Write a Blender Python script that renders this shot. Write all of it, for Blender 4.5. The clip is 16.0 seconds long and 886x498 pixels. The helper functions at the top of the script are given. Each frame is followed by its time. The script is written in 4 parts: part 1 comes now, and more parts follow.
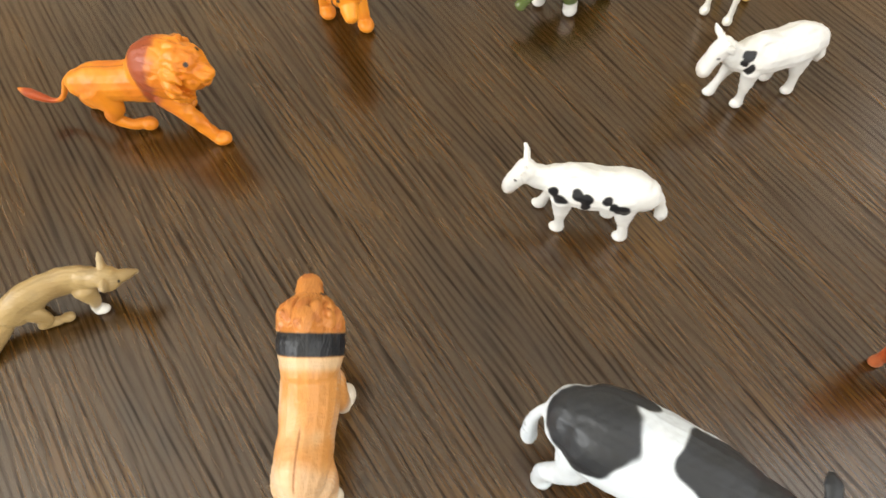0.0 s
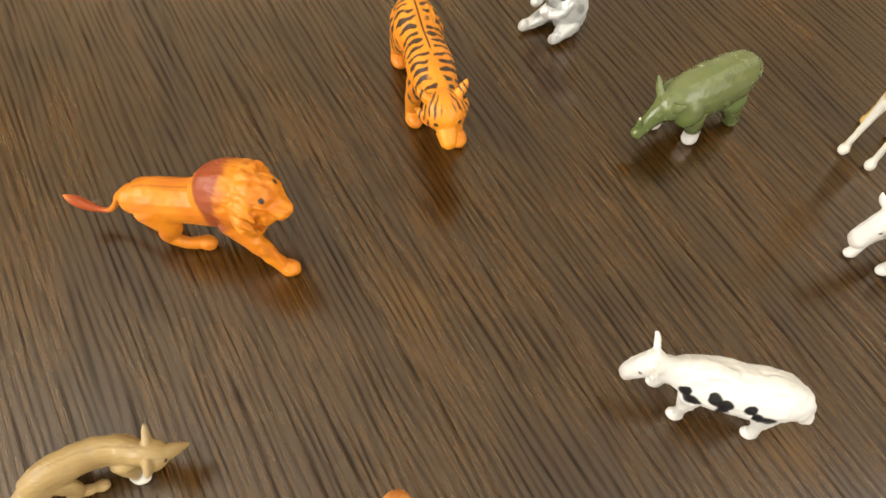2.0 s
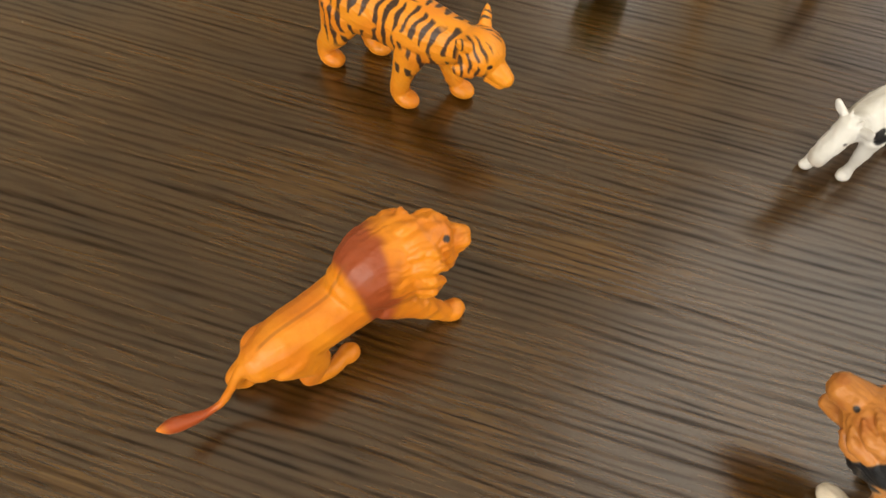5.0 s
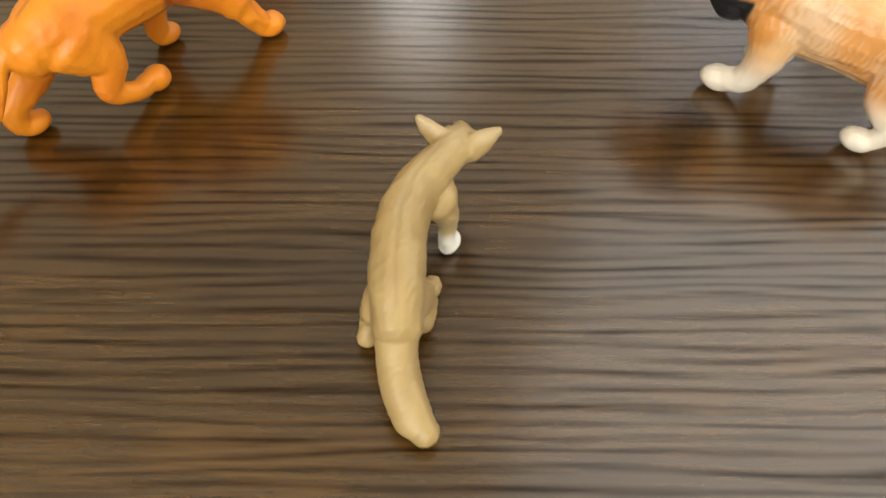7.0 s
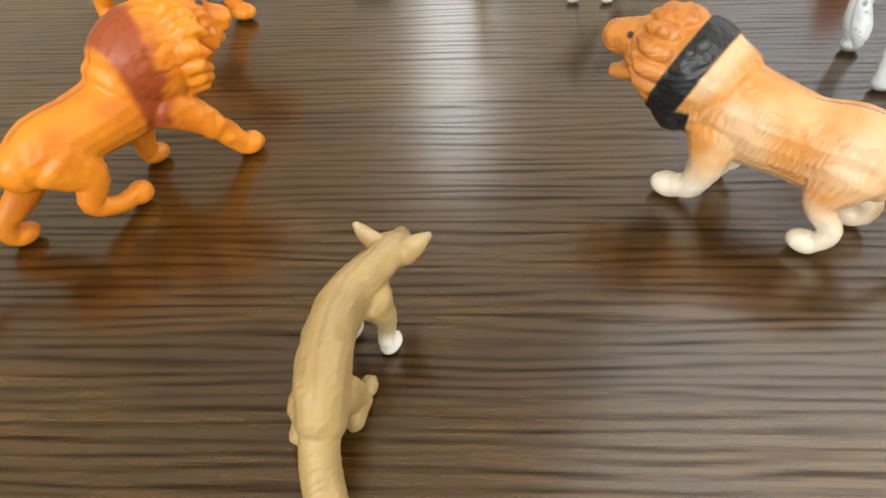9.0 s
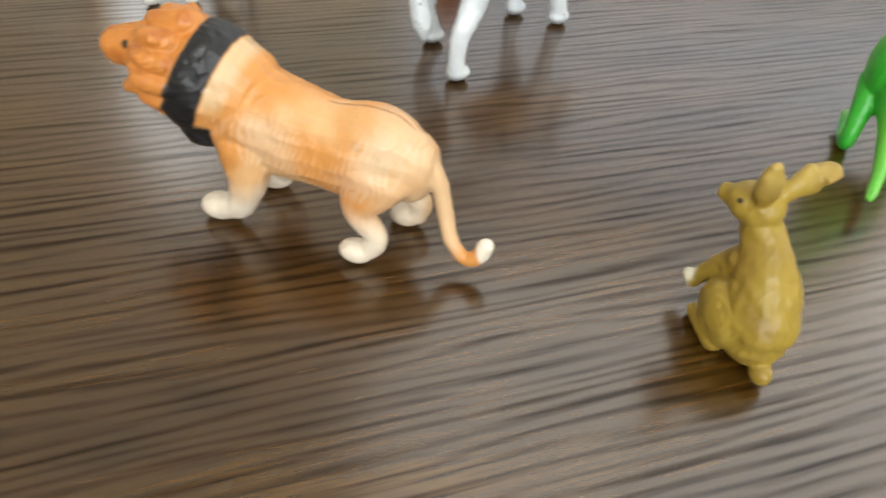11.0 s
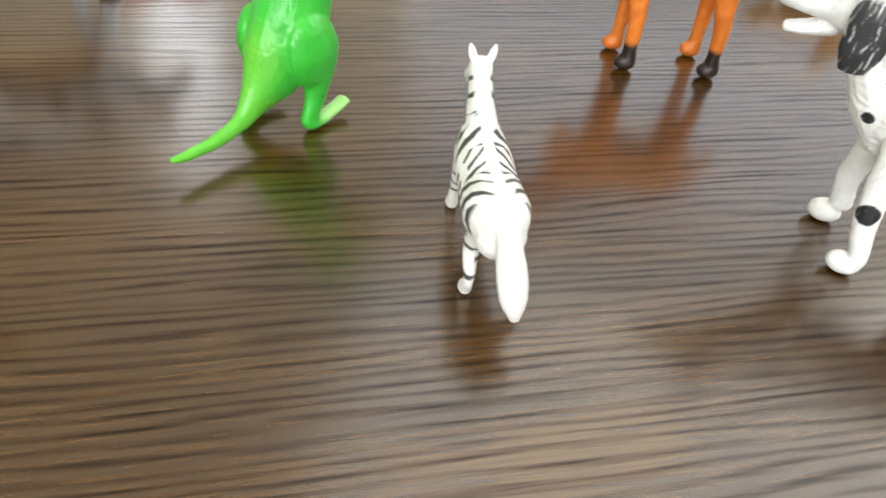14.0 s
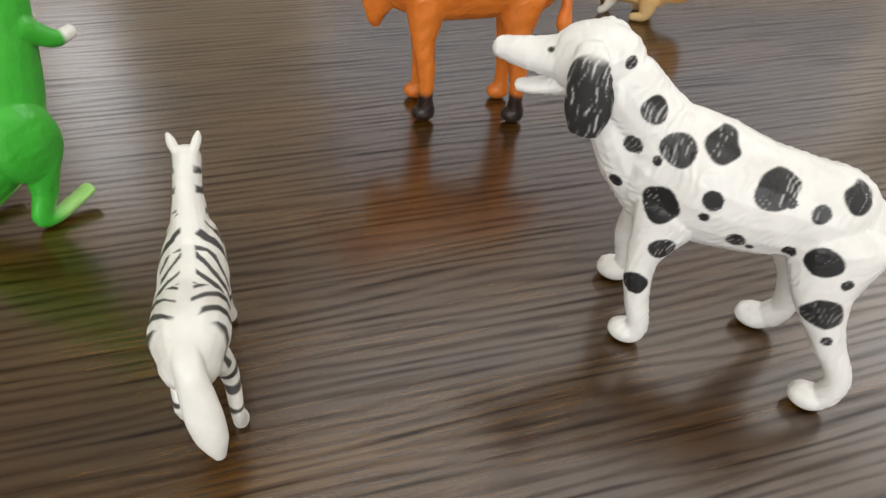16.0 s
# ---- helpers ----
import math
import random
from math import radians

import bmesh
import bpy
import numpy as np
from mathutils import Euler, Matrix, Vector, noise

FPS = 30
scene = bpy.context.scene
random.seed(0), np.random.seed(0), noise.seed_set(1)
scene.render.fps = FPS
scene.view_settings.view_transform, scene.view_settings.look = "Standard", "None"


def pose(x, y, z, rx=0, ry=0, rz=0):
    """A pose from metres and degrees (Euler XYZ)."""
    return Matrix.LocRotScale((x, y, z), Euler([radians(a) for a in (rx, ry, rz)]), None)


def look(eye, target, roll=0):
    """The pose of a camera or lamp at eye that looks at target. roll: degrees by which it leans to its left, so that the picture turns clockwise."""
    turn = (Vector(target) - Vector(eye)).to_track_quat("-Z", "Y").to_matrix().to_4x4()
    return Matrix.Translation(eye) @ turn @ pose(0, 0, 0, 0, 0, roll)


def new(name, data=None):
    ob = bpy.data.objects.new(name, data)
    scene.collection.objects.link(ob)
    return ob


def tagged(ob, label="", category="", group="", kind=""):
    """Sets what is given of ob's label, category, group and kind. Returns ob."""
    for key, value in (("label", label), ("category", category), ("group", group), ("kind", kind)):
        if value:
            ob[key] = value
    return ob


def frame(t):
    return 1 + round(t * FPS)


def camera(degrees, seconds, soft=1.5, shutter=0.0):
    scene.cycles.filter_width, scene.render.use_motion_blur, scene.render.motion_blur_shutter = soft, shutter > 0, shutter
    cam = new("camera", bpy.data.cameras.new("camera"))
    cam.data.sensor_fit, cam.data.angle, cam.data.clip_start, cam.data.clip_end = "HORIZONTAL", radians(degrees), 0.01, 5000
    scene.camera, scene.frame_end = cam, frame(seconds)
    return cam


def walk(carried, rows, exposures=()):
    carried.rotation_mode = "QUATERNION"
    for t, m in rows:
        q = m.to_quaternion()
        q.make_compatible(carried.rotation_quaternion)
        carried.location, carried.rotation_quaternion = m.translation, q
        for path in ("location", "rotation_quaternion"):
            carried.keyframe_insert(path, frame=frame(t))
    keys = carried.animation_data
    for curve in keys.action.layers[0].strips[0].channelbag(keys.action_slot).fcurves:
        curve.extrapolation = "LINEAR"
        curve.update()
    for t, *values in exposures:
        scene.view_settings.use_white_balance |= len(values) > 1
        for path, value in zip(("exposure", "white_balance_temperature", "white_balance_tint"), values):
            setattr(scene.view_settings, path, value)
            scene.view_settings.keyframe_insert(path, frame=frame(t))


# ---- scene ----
cam = camera(63.57, 16.0, soft=1.5, shutter=0.22)
PATH = [
    (0, (0.0188, -0.2144, 0.3207), (0.0506, -0.0774, 0.0557), -1.48),
    (0.5, (0.0008, -0.1787, 0.3112), (0.0331, -0.0425, 0.0459), -1.70),
    (1, (-0.0025, -0.1615, 0.3121), (0.0315, -0.0241, 0.0476), -0.88),
    (1.5, (0.0003, -0.1416, 0.3094), (0.0239, -0.0009, 0.0455), -2.52),
    (2, (-0.0010, -0.1171, 0.3104), (0.0264, 0.0224, 0.0463), 1.22),
    (2.5, (-0.0064, -0.0899, 0.3095), (0.0268, 0.0554, 0.0492), 1.74),
    (3, (-0.0204, -0.0561, 0.2994), (0.0200, 0.0930, 0.0423), 1.78),
    (3.5, (-0.0331, -0.0363, 0.2891), (0.0300, 0.1023, 0.0306), 6.06),
    (3.7, (-0.0467, -0.0348, 0.2812), (0.0258, 0.0931, 0.0197), 5.31),
    (5.8, (-0.1672, -0.0001, 0.2137), (-0.0292, 0.0600, -0.0458), 2.09),
    (6, (-0.1621, -0.0155, 0.1729), (-0.0289, 0.0544, -0.0867), -4.58),
    (6.5, (-0.1727, -0.0355, 0.1436), (-0.0128, 0.0182, -0.1045), 1.06),
    (7, (-0.2224, -0.0738, 0.1506), (-0.0485, -0.0176, -0.0873), 1.18),
    (7.5, (-0.2375, -0.0960, 0.1628), (-0.0498, -0.0234, -0.0598), -0.26),
    (8, (-0.2476, -0.1063, 0.1822), (-0.0532, -0.0131, -0.0264), -4.04),
    (8.2, (-0.2415, -0.0933, 0.1704), (-0.0521, 0.0039, -0.0410), -4.69),
    (10.3, (-0.2043, -0.1230, 0.1454), (0.0196, -0.0770, -0.0489), 0.89),
    (10.5, (-0.2001, -0.1251, 0.1429), (0.0199, -0.0934, -0.0586), 3.37),
    (11, (-0.1820, -0.1609, 0.1460), (0.0355, -0.1689, -0.0605), 5.75),
    (11.5, (-0.1715, -0.1918, 0.1465), (0.0439, -0.2183, -0.0606), 3.56),
    (12, (-0.1747, -0.2134, 0.1525), (0.0447, -0.2395, -0.0505), 3.75),
    (12.5, (-0.1799, -0.2784, 0.1612), (0.0392, -0.2943, -0.0431), 5.15),
    (13, (-0.1789, -0.3422, 0.1607), (0.0399, -0.3488, -0.0444), 3.70),
    (13.5, (-0.1764, -0.3844, 0.1612), (0.0406, -0.3826, -0.0459), 4.26),
    (14, (-0.1785, -0.4111, 0.1574), (0.0399, -0.3932, -0.0475), 6.17),
    (14.5, (-0.1630, -0.4421, 0.1538), (0.0507, -0.4206, -0.0557), 3.24),
    (15, (-0.1484, -0.4439, 0.1580), (0.0766, -0.4385, -0.0404), 4.55),
    (15.5, (-0.1411, -0.4554, 0.1645), (0.0857, -0.4636, -0.0317), 6.99),
    (16, (-0.1371, -0.4699, 0.1618), (0.0874, -0.4714, -0.0372), 4.16),
]
EXPOSURES = [(0, 0.10, 6350, 8), (1, 0.08, 6650, 9), (3.7, -0.06, 7050, 9), (5.8, -0.42, 7150, 8), (6.5, -0.42, 6800, 6), (7, -0.1, 6600, 6), (8.2, 0.07, 6450, 6),
             (10.3, -0.15, 6350, 6), (12, 0.05, 6150, 6), (14, 0.16, 6100, 6), (14.5, 0.12, 6100, 6), (15, -0.05, 6100, 6), (15.5, -0.3, 6200, 8), (16, -0.56, 6350, 10)]
walk(cam, [(t, look(eye, target, roll)) for t, eye, target, roll in PATH], EXPOSURES)


# ---- world and lights ----
world = bpy.data.worlds.new("world")
scene.world = world
world.use_nodes = True
wn = world.node_tree
sky = wn.nodes.new("ShaderNodeTexSky")
sky.sky_type, sky.sun_disc = "NISHITA", False
sky.sun_elevation, sky.sun_rotation = radians(40), radians(200)
wn.links.new(sky.outputs[0], wn.nodes["Background"].inputs[0])
wn.nodes["Background"].inputs[1].default_value = 0.1


def window_light(name, eye, target, w, h, power, colour):
    lamp = bpy.data.lights.new(name, "AREA")
    lamp.shape, lamp.size, lamp.size_y, lamp.energy, lamp.color = "RECTANGLE", w, h, power, colour
    ob = new(name, lamp)
    ob.matrix_world = look(eye, target)
    return ob


window_light("west_window_light", (-1.58, -0.3, 0.95), (0.0, -0.3, 1.75), 1.7, 1.3, 56, (1.0, 0.97, 0.92))
window_light("east_window_light", (1.93, 0.73, 1.2), (0.0, 0.73, 1.0), 0.26, 0.8, 3, (1.0, 0.98, 0.95))
# unseen fill lamp added for a broad sheen on the tabletop; no curtain exists
window_light("east_fill_light", (1.93, -0.9, 1.15), (0.0, -0.7, 1.8), 1.7, 1.0, 7, (1.0, 0.97, 0.92))
# unseen fill lamp added on the south side to brighten table and ceiling
window_light("south_fill_light", (0.95, -2.06, 1.15), (0.6, -0.5, 0.3), 1.5, 0.9, 16, (1.0, 0.97, 0.93))
# lamp inferred from glare on the table, widened to fill its dark reflections
window_light("ceiling_panel_light", (1.05, -0.95, 1.695), (1.05, -0.95, 0.0), 1.3, 1.85, 12, (1.0, 0.97, 0.93))

# ---- materials ----


def node_material(name):
    m = bpy.data.materials.new(name)
    m.use_nodes = True
    return m, m.node_tree.nodes, m.node_tree.links, m.node_tree.nodes["Principled BSDF"]


def ramp(nodes, stops):
    r = nodes.new("ShaderNodeValToRGB")
    e = r.color_ramp.elements
    for k, (p, c) in enumerate(stops):
        el = e[k] if k < 2 else e.new(p)
        el.position, el.color = p, (*c, 1)
    return r


def wood():
    m, n, l, b = node_material("dark_wood_laminate")
    tc, mp = n.new("ShaderNodeTexCoord"), n.new("ShaderNodeMapping")
    mp.inputs["Rotation"].default_value = (0, 0, radians(-109))
    l.new(tc.outputs["Object"], mp.inputs[0])

    def stretched(along, across, detail, rough, warp):
        s = n.new("ShaderNodeMapping")
        s.inputs["Scale"].default_value = (along, across, 1)
        l.new(mp.outputs[0], s.inputs[0])
        t = n.new("ShaderNodeTexNoise")
        t.inputs["Scale"].default_value, t.inputs["Detail"].default_value = 1, detail
        t.inputs["Roughness"].default_value, t.inputs["Distortion"].default_value = rough, warp
        l.new(s.outputs[0], t.inputs[0])
        return t.outputs[0]

    fine, lines, bands, blot = stretched(45, 900, 2, 0.5, 0.05), stretched(15, 500, 1, 0.4, 0.12), stretched(4.0, 45, 2, 0.5, 0.3), stretched(11, 16, 3, 0.55, 0.2)

    def mix(a, b2, f):
        x = n.new("ShaderNodeMix")
        x.data_type = "FLOAT"
        x.inputs[0].default_value = f
        l.new(a, x.inputs[2]), l.new(b2, x.inputs[3])
        return x.outputs[0]

    grain = mix(mix(fine, bands, 0.45), blot, 0.30)
    c = ramp(n, [(0.38, (0.027, 0.0113, 0.0015)), (0.62, (0.094, 0.0430, 0.0062)), (0.50, (0.058, 0.0264, 0.0036))])
    l.new(grain, c.inputs[0])
    def calc(op, a, *rest):
        k = n.new("ShaderNodeMath")
        k.operation = op
        for s, q in zip(k.inputs, (a, *rest)):
            if isinstance(q, (int, float)):
                s.default_value = q
            else:
                l.new(q, s)
        return k.outputs[0]

    # fine dark strokes in rows a few millimetres apart, drifting and breaking off
    sep = n.new("ShaderNodeSeparateXYZ")
    l.new(mp.outputs[0], sep.inputs[0])
    drift = calc("MULTIPLY", calc("SUBTRACT", stretched(9, 70, 1, 0.5, 0), 0.5), 0.011)
    rows = calc("SINE", calc("MULTIPLY", calc("ADD", sep.outputs[1], drift), 2 * math.pi / 0.0040))
    breaks = stretched(17, 360, 1, 0.4, 0.1)
    mark = calc("ADD", calc("MULTIPLY", rows, 0.080), calc("ADD", 0.205, calc("MULTIPLY", mix(mix(lines, breaks, 0.55), fine, 0.30), 0.62)))
    pores = ramp(n, [(0.37, (0.38, 0.34, 0.32)), (0.55, (1.0, 1.0, 1.0)), (0.45, (0.72, 0.69, 0.67))])
    l.new(mark, pores.inputs[0])
    dark = n.new("ShaderNodeMix")
    dark.data_type, dark.blend_type = "RGBA", "MULTIPLY"
    dark.inputs[0].default_value = 1.0
    l.new(c.outputs[0], dark.inputs[6]), l.new(pores.outputs[0], dark.inputs[7])
    l.new(dark.outputs[2], b.inputs["Base Color"])
    r = n.new("ShaderNodeMapRange")
    r.inputs["To Min"].default_value, r.inputs["To Max"].default_value = 0.28, 0.21
    l.new(mix(fine, lines, 0.5), r.inputs[0])
    l.new(r.outputs[0], b.inputs["Roughness"])
    bp = n.new("ShaderNodeBump")
    bp.inputs["Strength"].default_value, bp.inputs["Distance"].default_value = 0.16, 0.0003
    l.new(mix(mark, fine, 0.3), bp.inputs["Height"])
    l.new(bp.outputs[0], b.inputs["Normal"])
    # the open pores are duller than the lacquer between them
    bw = n.new("ShaderNodeRGBToBW")
    l.new(pores.outputs[0], bw.inputs[0])
    l.new(calc("MULTIPLY", bw.outputs[0], 0.9), b.inputs["Specular IOR Level"])
    l.new(calc("MULTIPLY", bw.outputs[0], 0.45), b.inputs["Coat Weight"])
    l.new(bp.outputs[0], b.inputs["Coat Normal"])
    b.inputs["Coat Roughness"].default_value = 0.17
    return m


def plain(name, colour, rough, scale=40, amount=0.12):
    m, n, l, b = node_material(name)
    t = n.new("ShaderNodeTexNoise")
    t.inputs["Scale"].default_value, t.inputs["Detail"].default_value = scale, 4
    lo, hi = [tuple(v * f for v in colour) for f in (1 - amount, 1 + amount)]
    c = ramp(n, [(0.35, lo), (0.65, hi)])
    l.new(t.outputs[0], c.inputs[0]), l.new(c.outputs[0], b.inputs["Base Color"])
    b.inputs["Roughness"].default_value = rough
    return m


def plastic(name, rough, grain, stretch, strength, depth=0.0004, coat=0.0, sub=0.0, metal=0.0):
    """Moulded and hand-painted plastic: the paint comes from the mesh, with fine relief."""
    m, n, l, b = node_material(name)
    a = n.new("ShaderNodeAttribute")
    a.attribute_name = "paint"
    tc, mp = n.new("ShaderNodeTexCoord"), n.new("ShaderNodeMapping")
    mp.inputs["Scale"].default_value = stretch
    l.new(tc.outputs["Object"], mp.inputs[0])
    t, s = n.new("ShaderNodeTexNoise"), n.new("ShaderNodeTexNoise")
    t.inputs["Scale"].default_value, t.inputs["Detail"].default_value = grain, 3
    s.inputs["Scale"].default_value, s.inputs["Detail"].default_value = 160, 3
    l.new(mp.outputs[0], t.inputs[0]), l.new(tc.outputs["Object"], s.inputs[0])
    h = n.new("ShaderNodeHueSaturation")
    v = n.new("ShaderNodeMapRange")
    v.inputs["To Min"].default_value, v.inputs["To Max"].default_value = 0.86, 1.1
    l.new(s.outputs[0], v.inputs[0]), l.new(v.outputs[0], h.inputs["Value"])
    l.new(a.outputs["Color"], h.inputs["Color"]), l.new(h.outputs[0], b.inputs["Base Color"])
    r = n.new("ShaderNodeMapRange")
    r.inputs["To Min"].default_value, r.inputs["To Max"].default_value = rough - 0.08, rough + 0.1
    l.new(s.outputs[0], r.inputs[0]), l.new(r.outputs[0], b.inputs["Roughness"])
    bp = n.new("ShaderNodeBump")
    bp.inputs["Strength"].default_value, bp.inputs["Distance"].default_value = strength, depth
    l.new(t.outputs[0], bp.inputs["Height"]), l.new(bp.outputs[0], b.inputs["Normal"])
    b.inputs["Coat Weight"].default_value = coat
    b.inputs["Metallic"].default_value = metal
    if sub:
        b.inputs["Subsurface Weight"].default_value, b.inputs["Subsurface Scale"].default_value = sub, 0.004
    return m


WOOD = wood()
SATIN = plastic("satin_painted_plastic", 0.42, 520, (1, 1, 1), 0.4)
SMOOTH = plastic("smooth_glossy_plastic", 0.24, 350, (1, 1, 1), 0.15, coat=0.3)
FUR = plastic("plastic_with_moulded_fur", 0.38, 420, (0.6, 1.6, 0.35), 0.75, 0.0007)
FUR_SOFT = plastic("plastic_with_soft_fur_relief", 0.42, 380, (0.8, 1.4, 0.4), 0.5, 0.0006)
SILVER = plastic("silver_painted_plastic", 0.3, 400, (1, 1, 1), 0.25, coat=0.2, metal=0.3)
SCALES = plastic("plastic_with_fine_scales", 0.3, 1300, (1, 1, 0.7), 0.4, 0.0004, coat=0.1)
PLASTER = plain("painted_plaster", (0.76, 0.71, 0.61), 0.85)
CEILING = plain("white_ceiling_paint", (0.83, 0.80, 0.73), 0.9)
FLOOR = plain("pale_floor_tiles", (0.35, 0.31, 0.26), 0.5, 8)
FRAME = plain("white_window_paint", (0.75, 0.75, 0.73), 0.4)

# ---- the unseen room, added to bounce and reflect light, and the table ----


def box_into(bm, lo, hi, bevel=0.0):
    c, s = [(a + b) / 2 for a, b in zip(lo, hi)], [b - a for a, b in zip(lo, hi)]
    made = bmesh.ops.create_cube(bm, size=1, matrix=Matrix.Translation(c) @ Matrix.Diagonal((*s, 1)))
    if bevel:
        es = {e for v in made["verts"] for e in v.link_edges}
        bmesh.ops.bevel(bm, geom=list(es), offset=bevel, segments=3, affect="EDGES", profile=0.5)


def part(name, bm, material, parent=None, label=""):
    me = bpy.data.meshes.new(name)
    bm.to_mesh(me)
    bm.free()
    me.materials.append(material)
    ob = new(name, me)
    if parent:
        ob.parent = parent
    return tagged(ob, label)


def boxes(name, material, *ranges, bevel=0.0, parent=None):
    bm = bmesh.new()
    for lo, hi in ranges:
        box_into(bm, lo, hi, bevel)
    return part(name, bm, material, parent)


X0, X1, Y0, Y1, ZF, ZC, W = -1.6, 1.95, -2.1, 1.9, -0.75, 1.75, 0.12
tagged(boxes("floor", FLOOR, ((X0 - W, Y0 - W, ZF - 0.1), (X1 + W, Y1 + W, ZF))), "unseen pale floor under the table, added for bounce light", "floor", kind="structure")
tagged(boxes("ceiling", CEILING, ((X0 - W, Y0 - W, ZC), (X1 + W, Y1 + W, ZC + 0.1))), "unseen white ceiling, added to bounce light and be reflected", "ceiling", kind="structure")
tagged(boxes("wall_north", PLASTER, ((X0 - W, Y1, ZF), (X1 + W, Y1 + W, ZC))), "unseen pale plaster wall, added for bounce light", "wall", kind="structure")


def wall_with_windows(name, across, near, far, lo, hi, openings):
    """A wall with openings (from, to, sill, head), across x or y, and a window frame in each."""
    def put(a, b, za, zb, na=near, nb=far):
        return ((na, a, za), (nb, b, zb)) if across == "x" else ((a, na, za), (b, nb, zb))

    blocks, at = [], lo
    for a, b, za, zb, number in openings:
        blocks += [put(at, a, ZF, ZC), put(a, b, ZF, za), put(a, b, zb, ZC)]
        at = b
        t, m = 0.03, (near + far) / 2
        win = tagged(new("window_%d" % number), "unseen white painted window frame, added around a lamp opening", "window", kind="structure")
        boxes("window_frame", FRAME, *[put(*q, m - 0.02, m + 0.02) for q in ((a, a + t, za, zb), (b - t, b, za, zb), (a + t, b - t, za, za + t), (a + t, b - t, zb - t, zb))], parent=win)
    tagged(boxes(name, PLASTER, *blocks, put(at, hi, ZF, ZC)), "unseen pale plaster wall with a lamp opening, added for bounce light", "wall", kind="structure")


wall_with_windows("wall_west", "x", X0 - W, X0, Y0, Y1, ((-1.2, 0.6, 0.25, 1.65, 1),))
# opening 2 is added to hold the wide east fill lamp
wall_with_windows("wall_east", "x", X1, X1 + W, Y0, Y1, ((-1.78, -0.02, 0.62, 1.68, 2), (0.58, 0.88, 0.78, 1.62, 3)))
# opening 4 is added only to hold the south fill lamp
wall_with_windows("wall_south", "y", Y0 - W, Y0, X0 - W, X1 + W, ((0.18, 1.72, 0.68, 1.62, 4),))

# unseen panel, made larger than the glare needs to brighten the table sheen
panel = tagged(new("ceiling_light"), "unseen white panel lamp on the ceiling, widened to brighten the table sheen", "ceiling light")
boxes("frame", FRAME, ((0.36, -1.91, 1.70), (1.74, -1.88, 1.75)), ((0.36, 0.0, 1.70), (1.74, 0.03, 1.75)), ((0.36, -1.88, 1.70), (0.39, 0.0, 1.75)), ((1.71, -1.88, 1.70), (1.74, 0.0, 1.75)), parent=panel)
boxes("diffuser", FRAME, ((0.39, -1.88, 1.715), (1.71, 0.0, 1.725)), parent=panel)

table = tagged(new("table"), "dark brown wood-grain table with a glossy laminate top", "table")
boxes("tabletop", WOOD, ((-0.42, -0.95, -0.036), (0.75, 0.55, 0.0)), bevel=0.004, parent=table)
for x in (-0.36, 0.69):
    for y in (-0.89, 0.49):
        boxes("leg", WOOD, ((x - 0.03, y - 0.03, ZF), (x + 0.03, y + 0.03, -0.036)), bevel=0.003, parent=table)

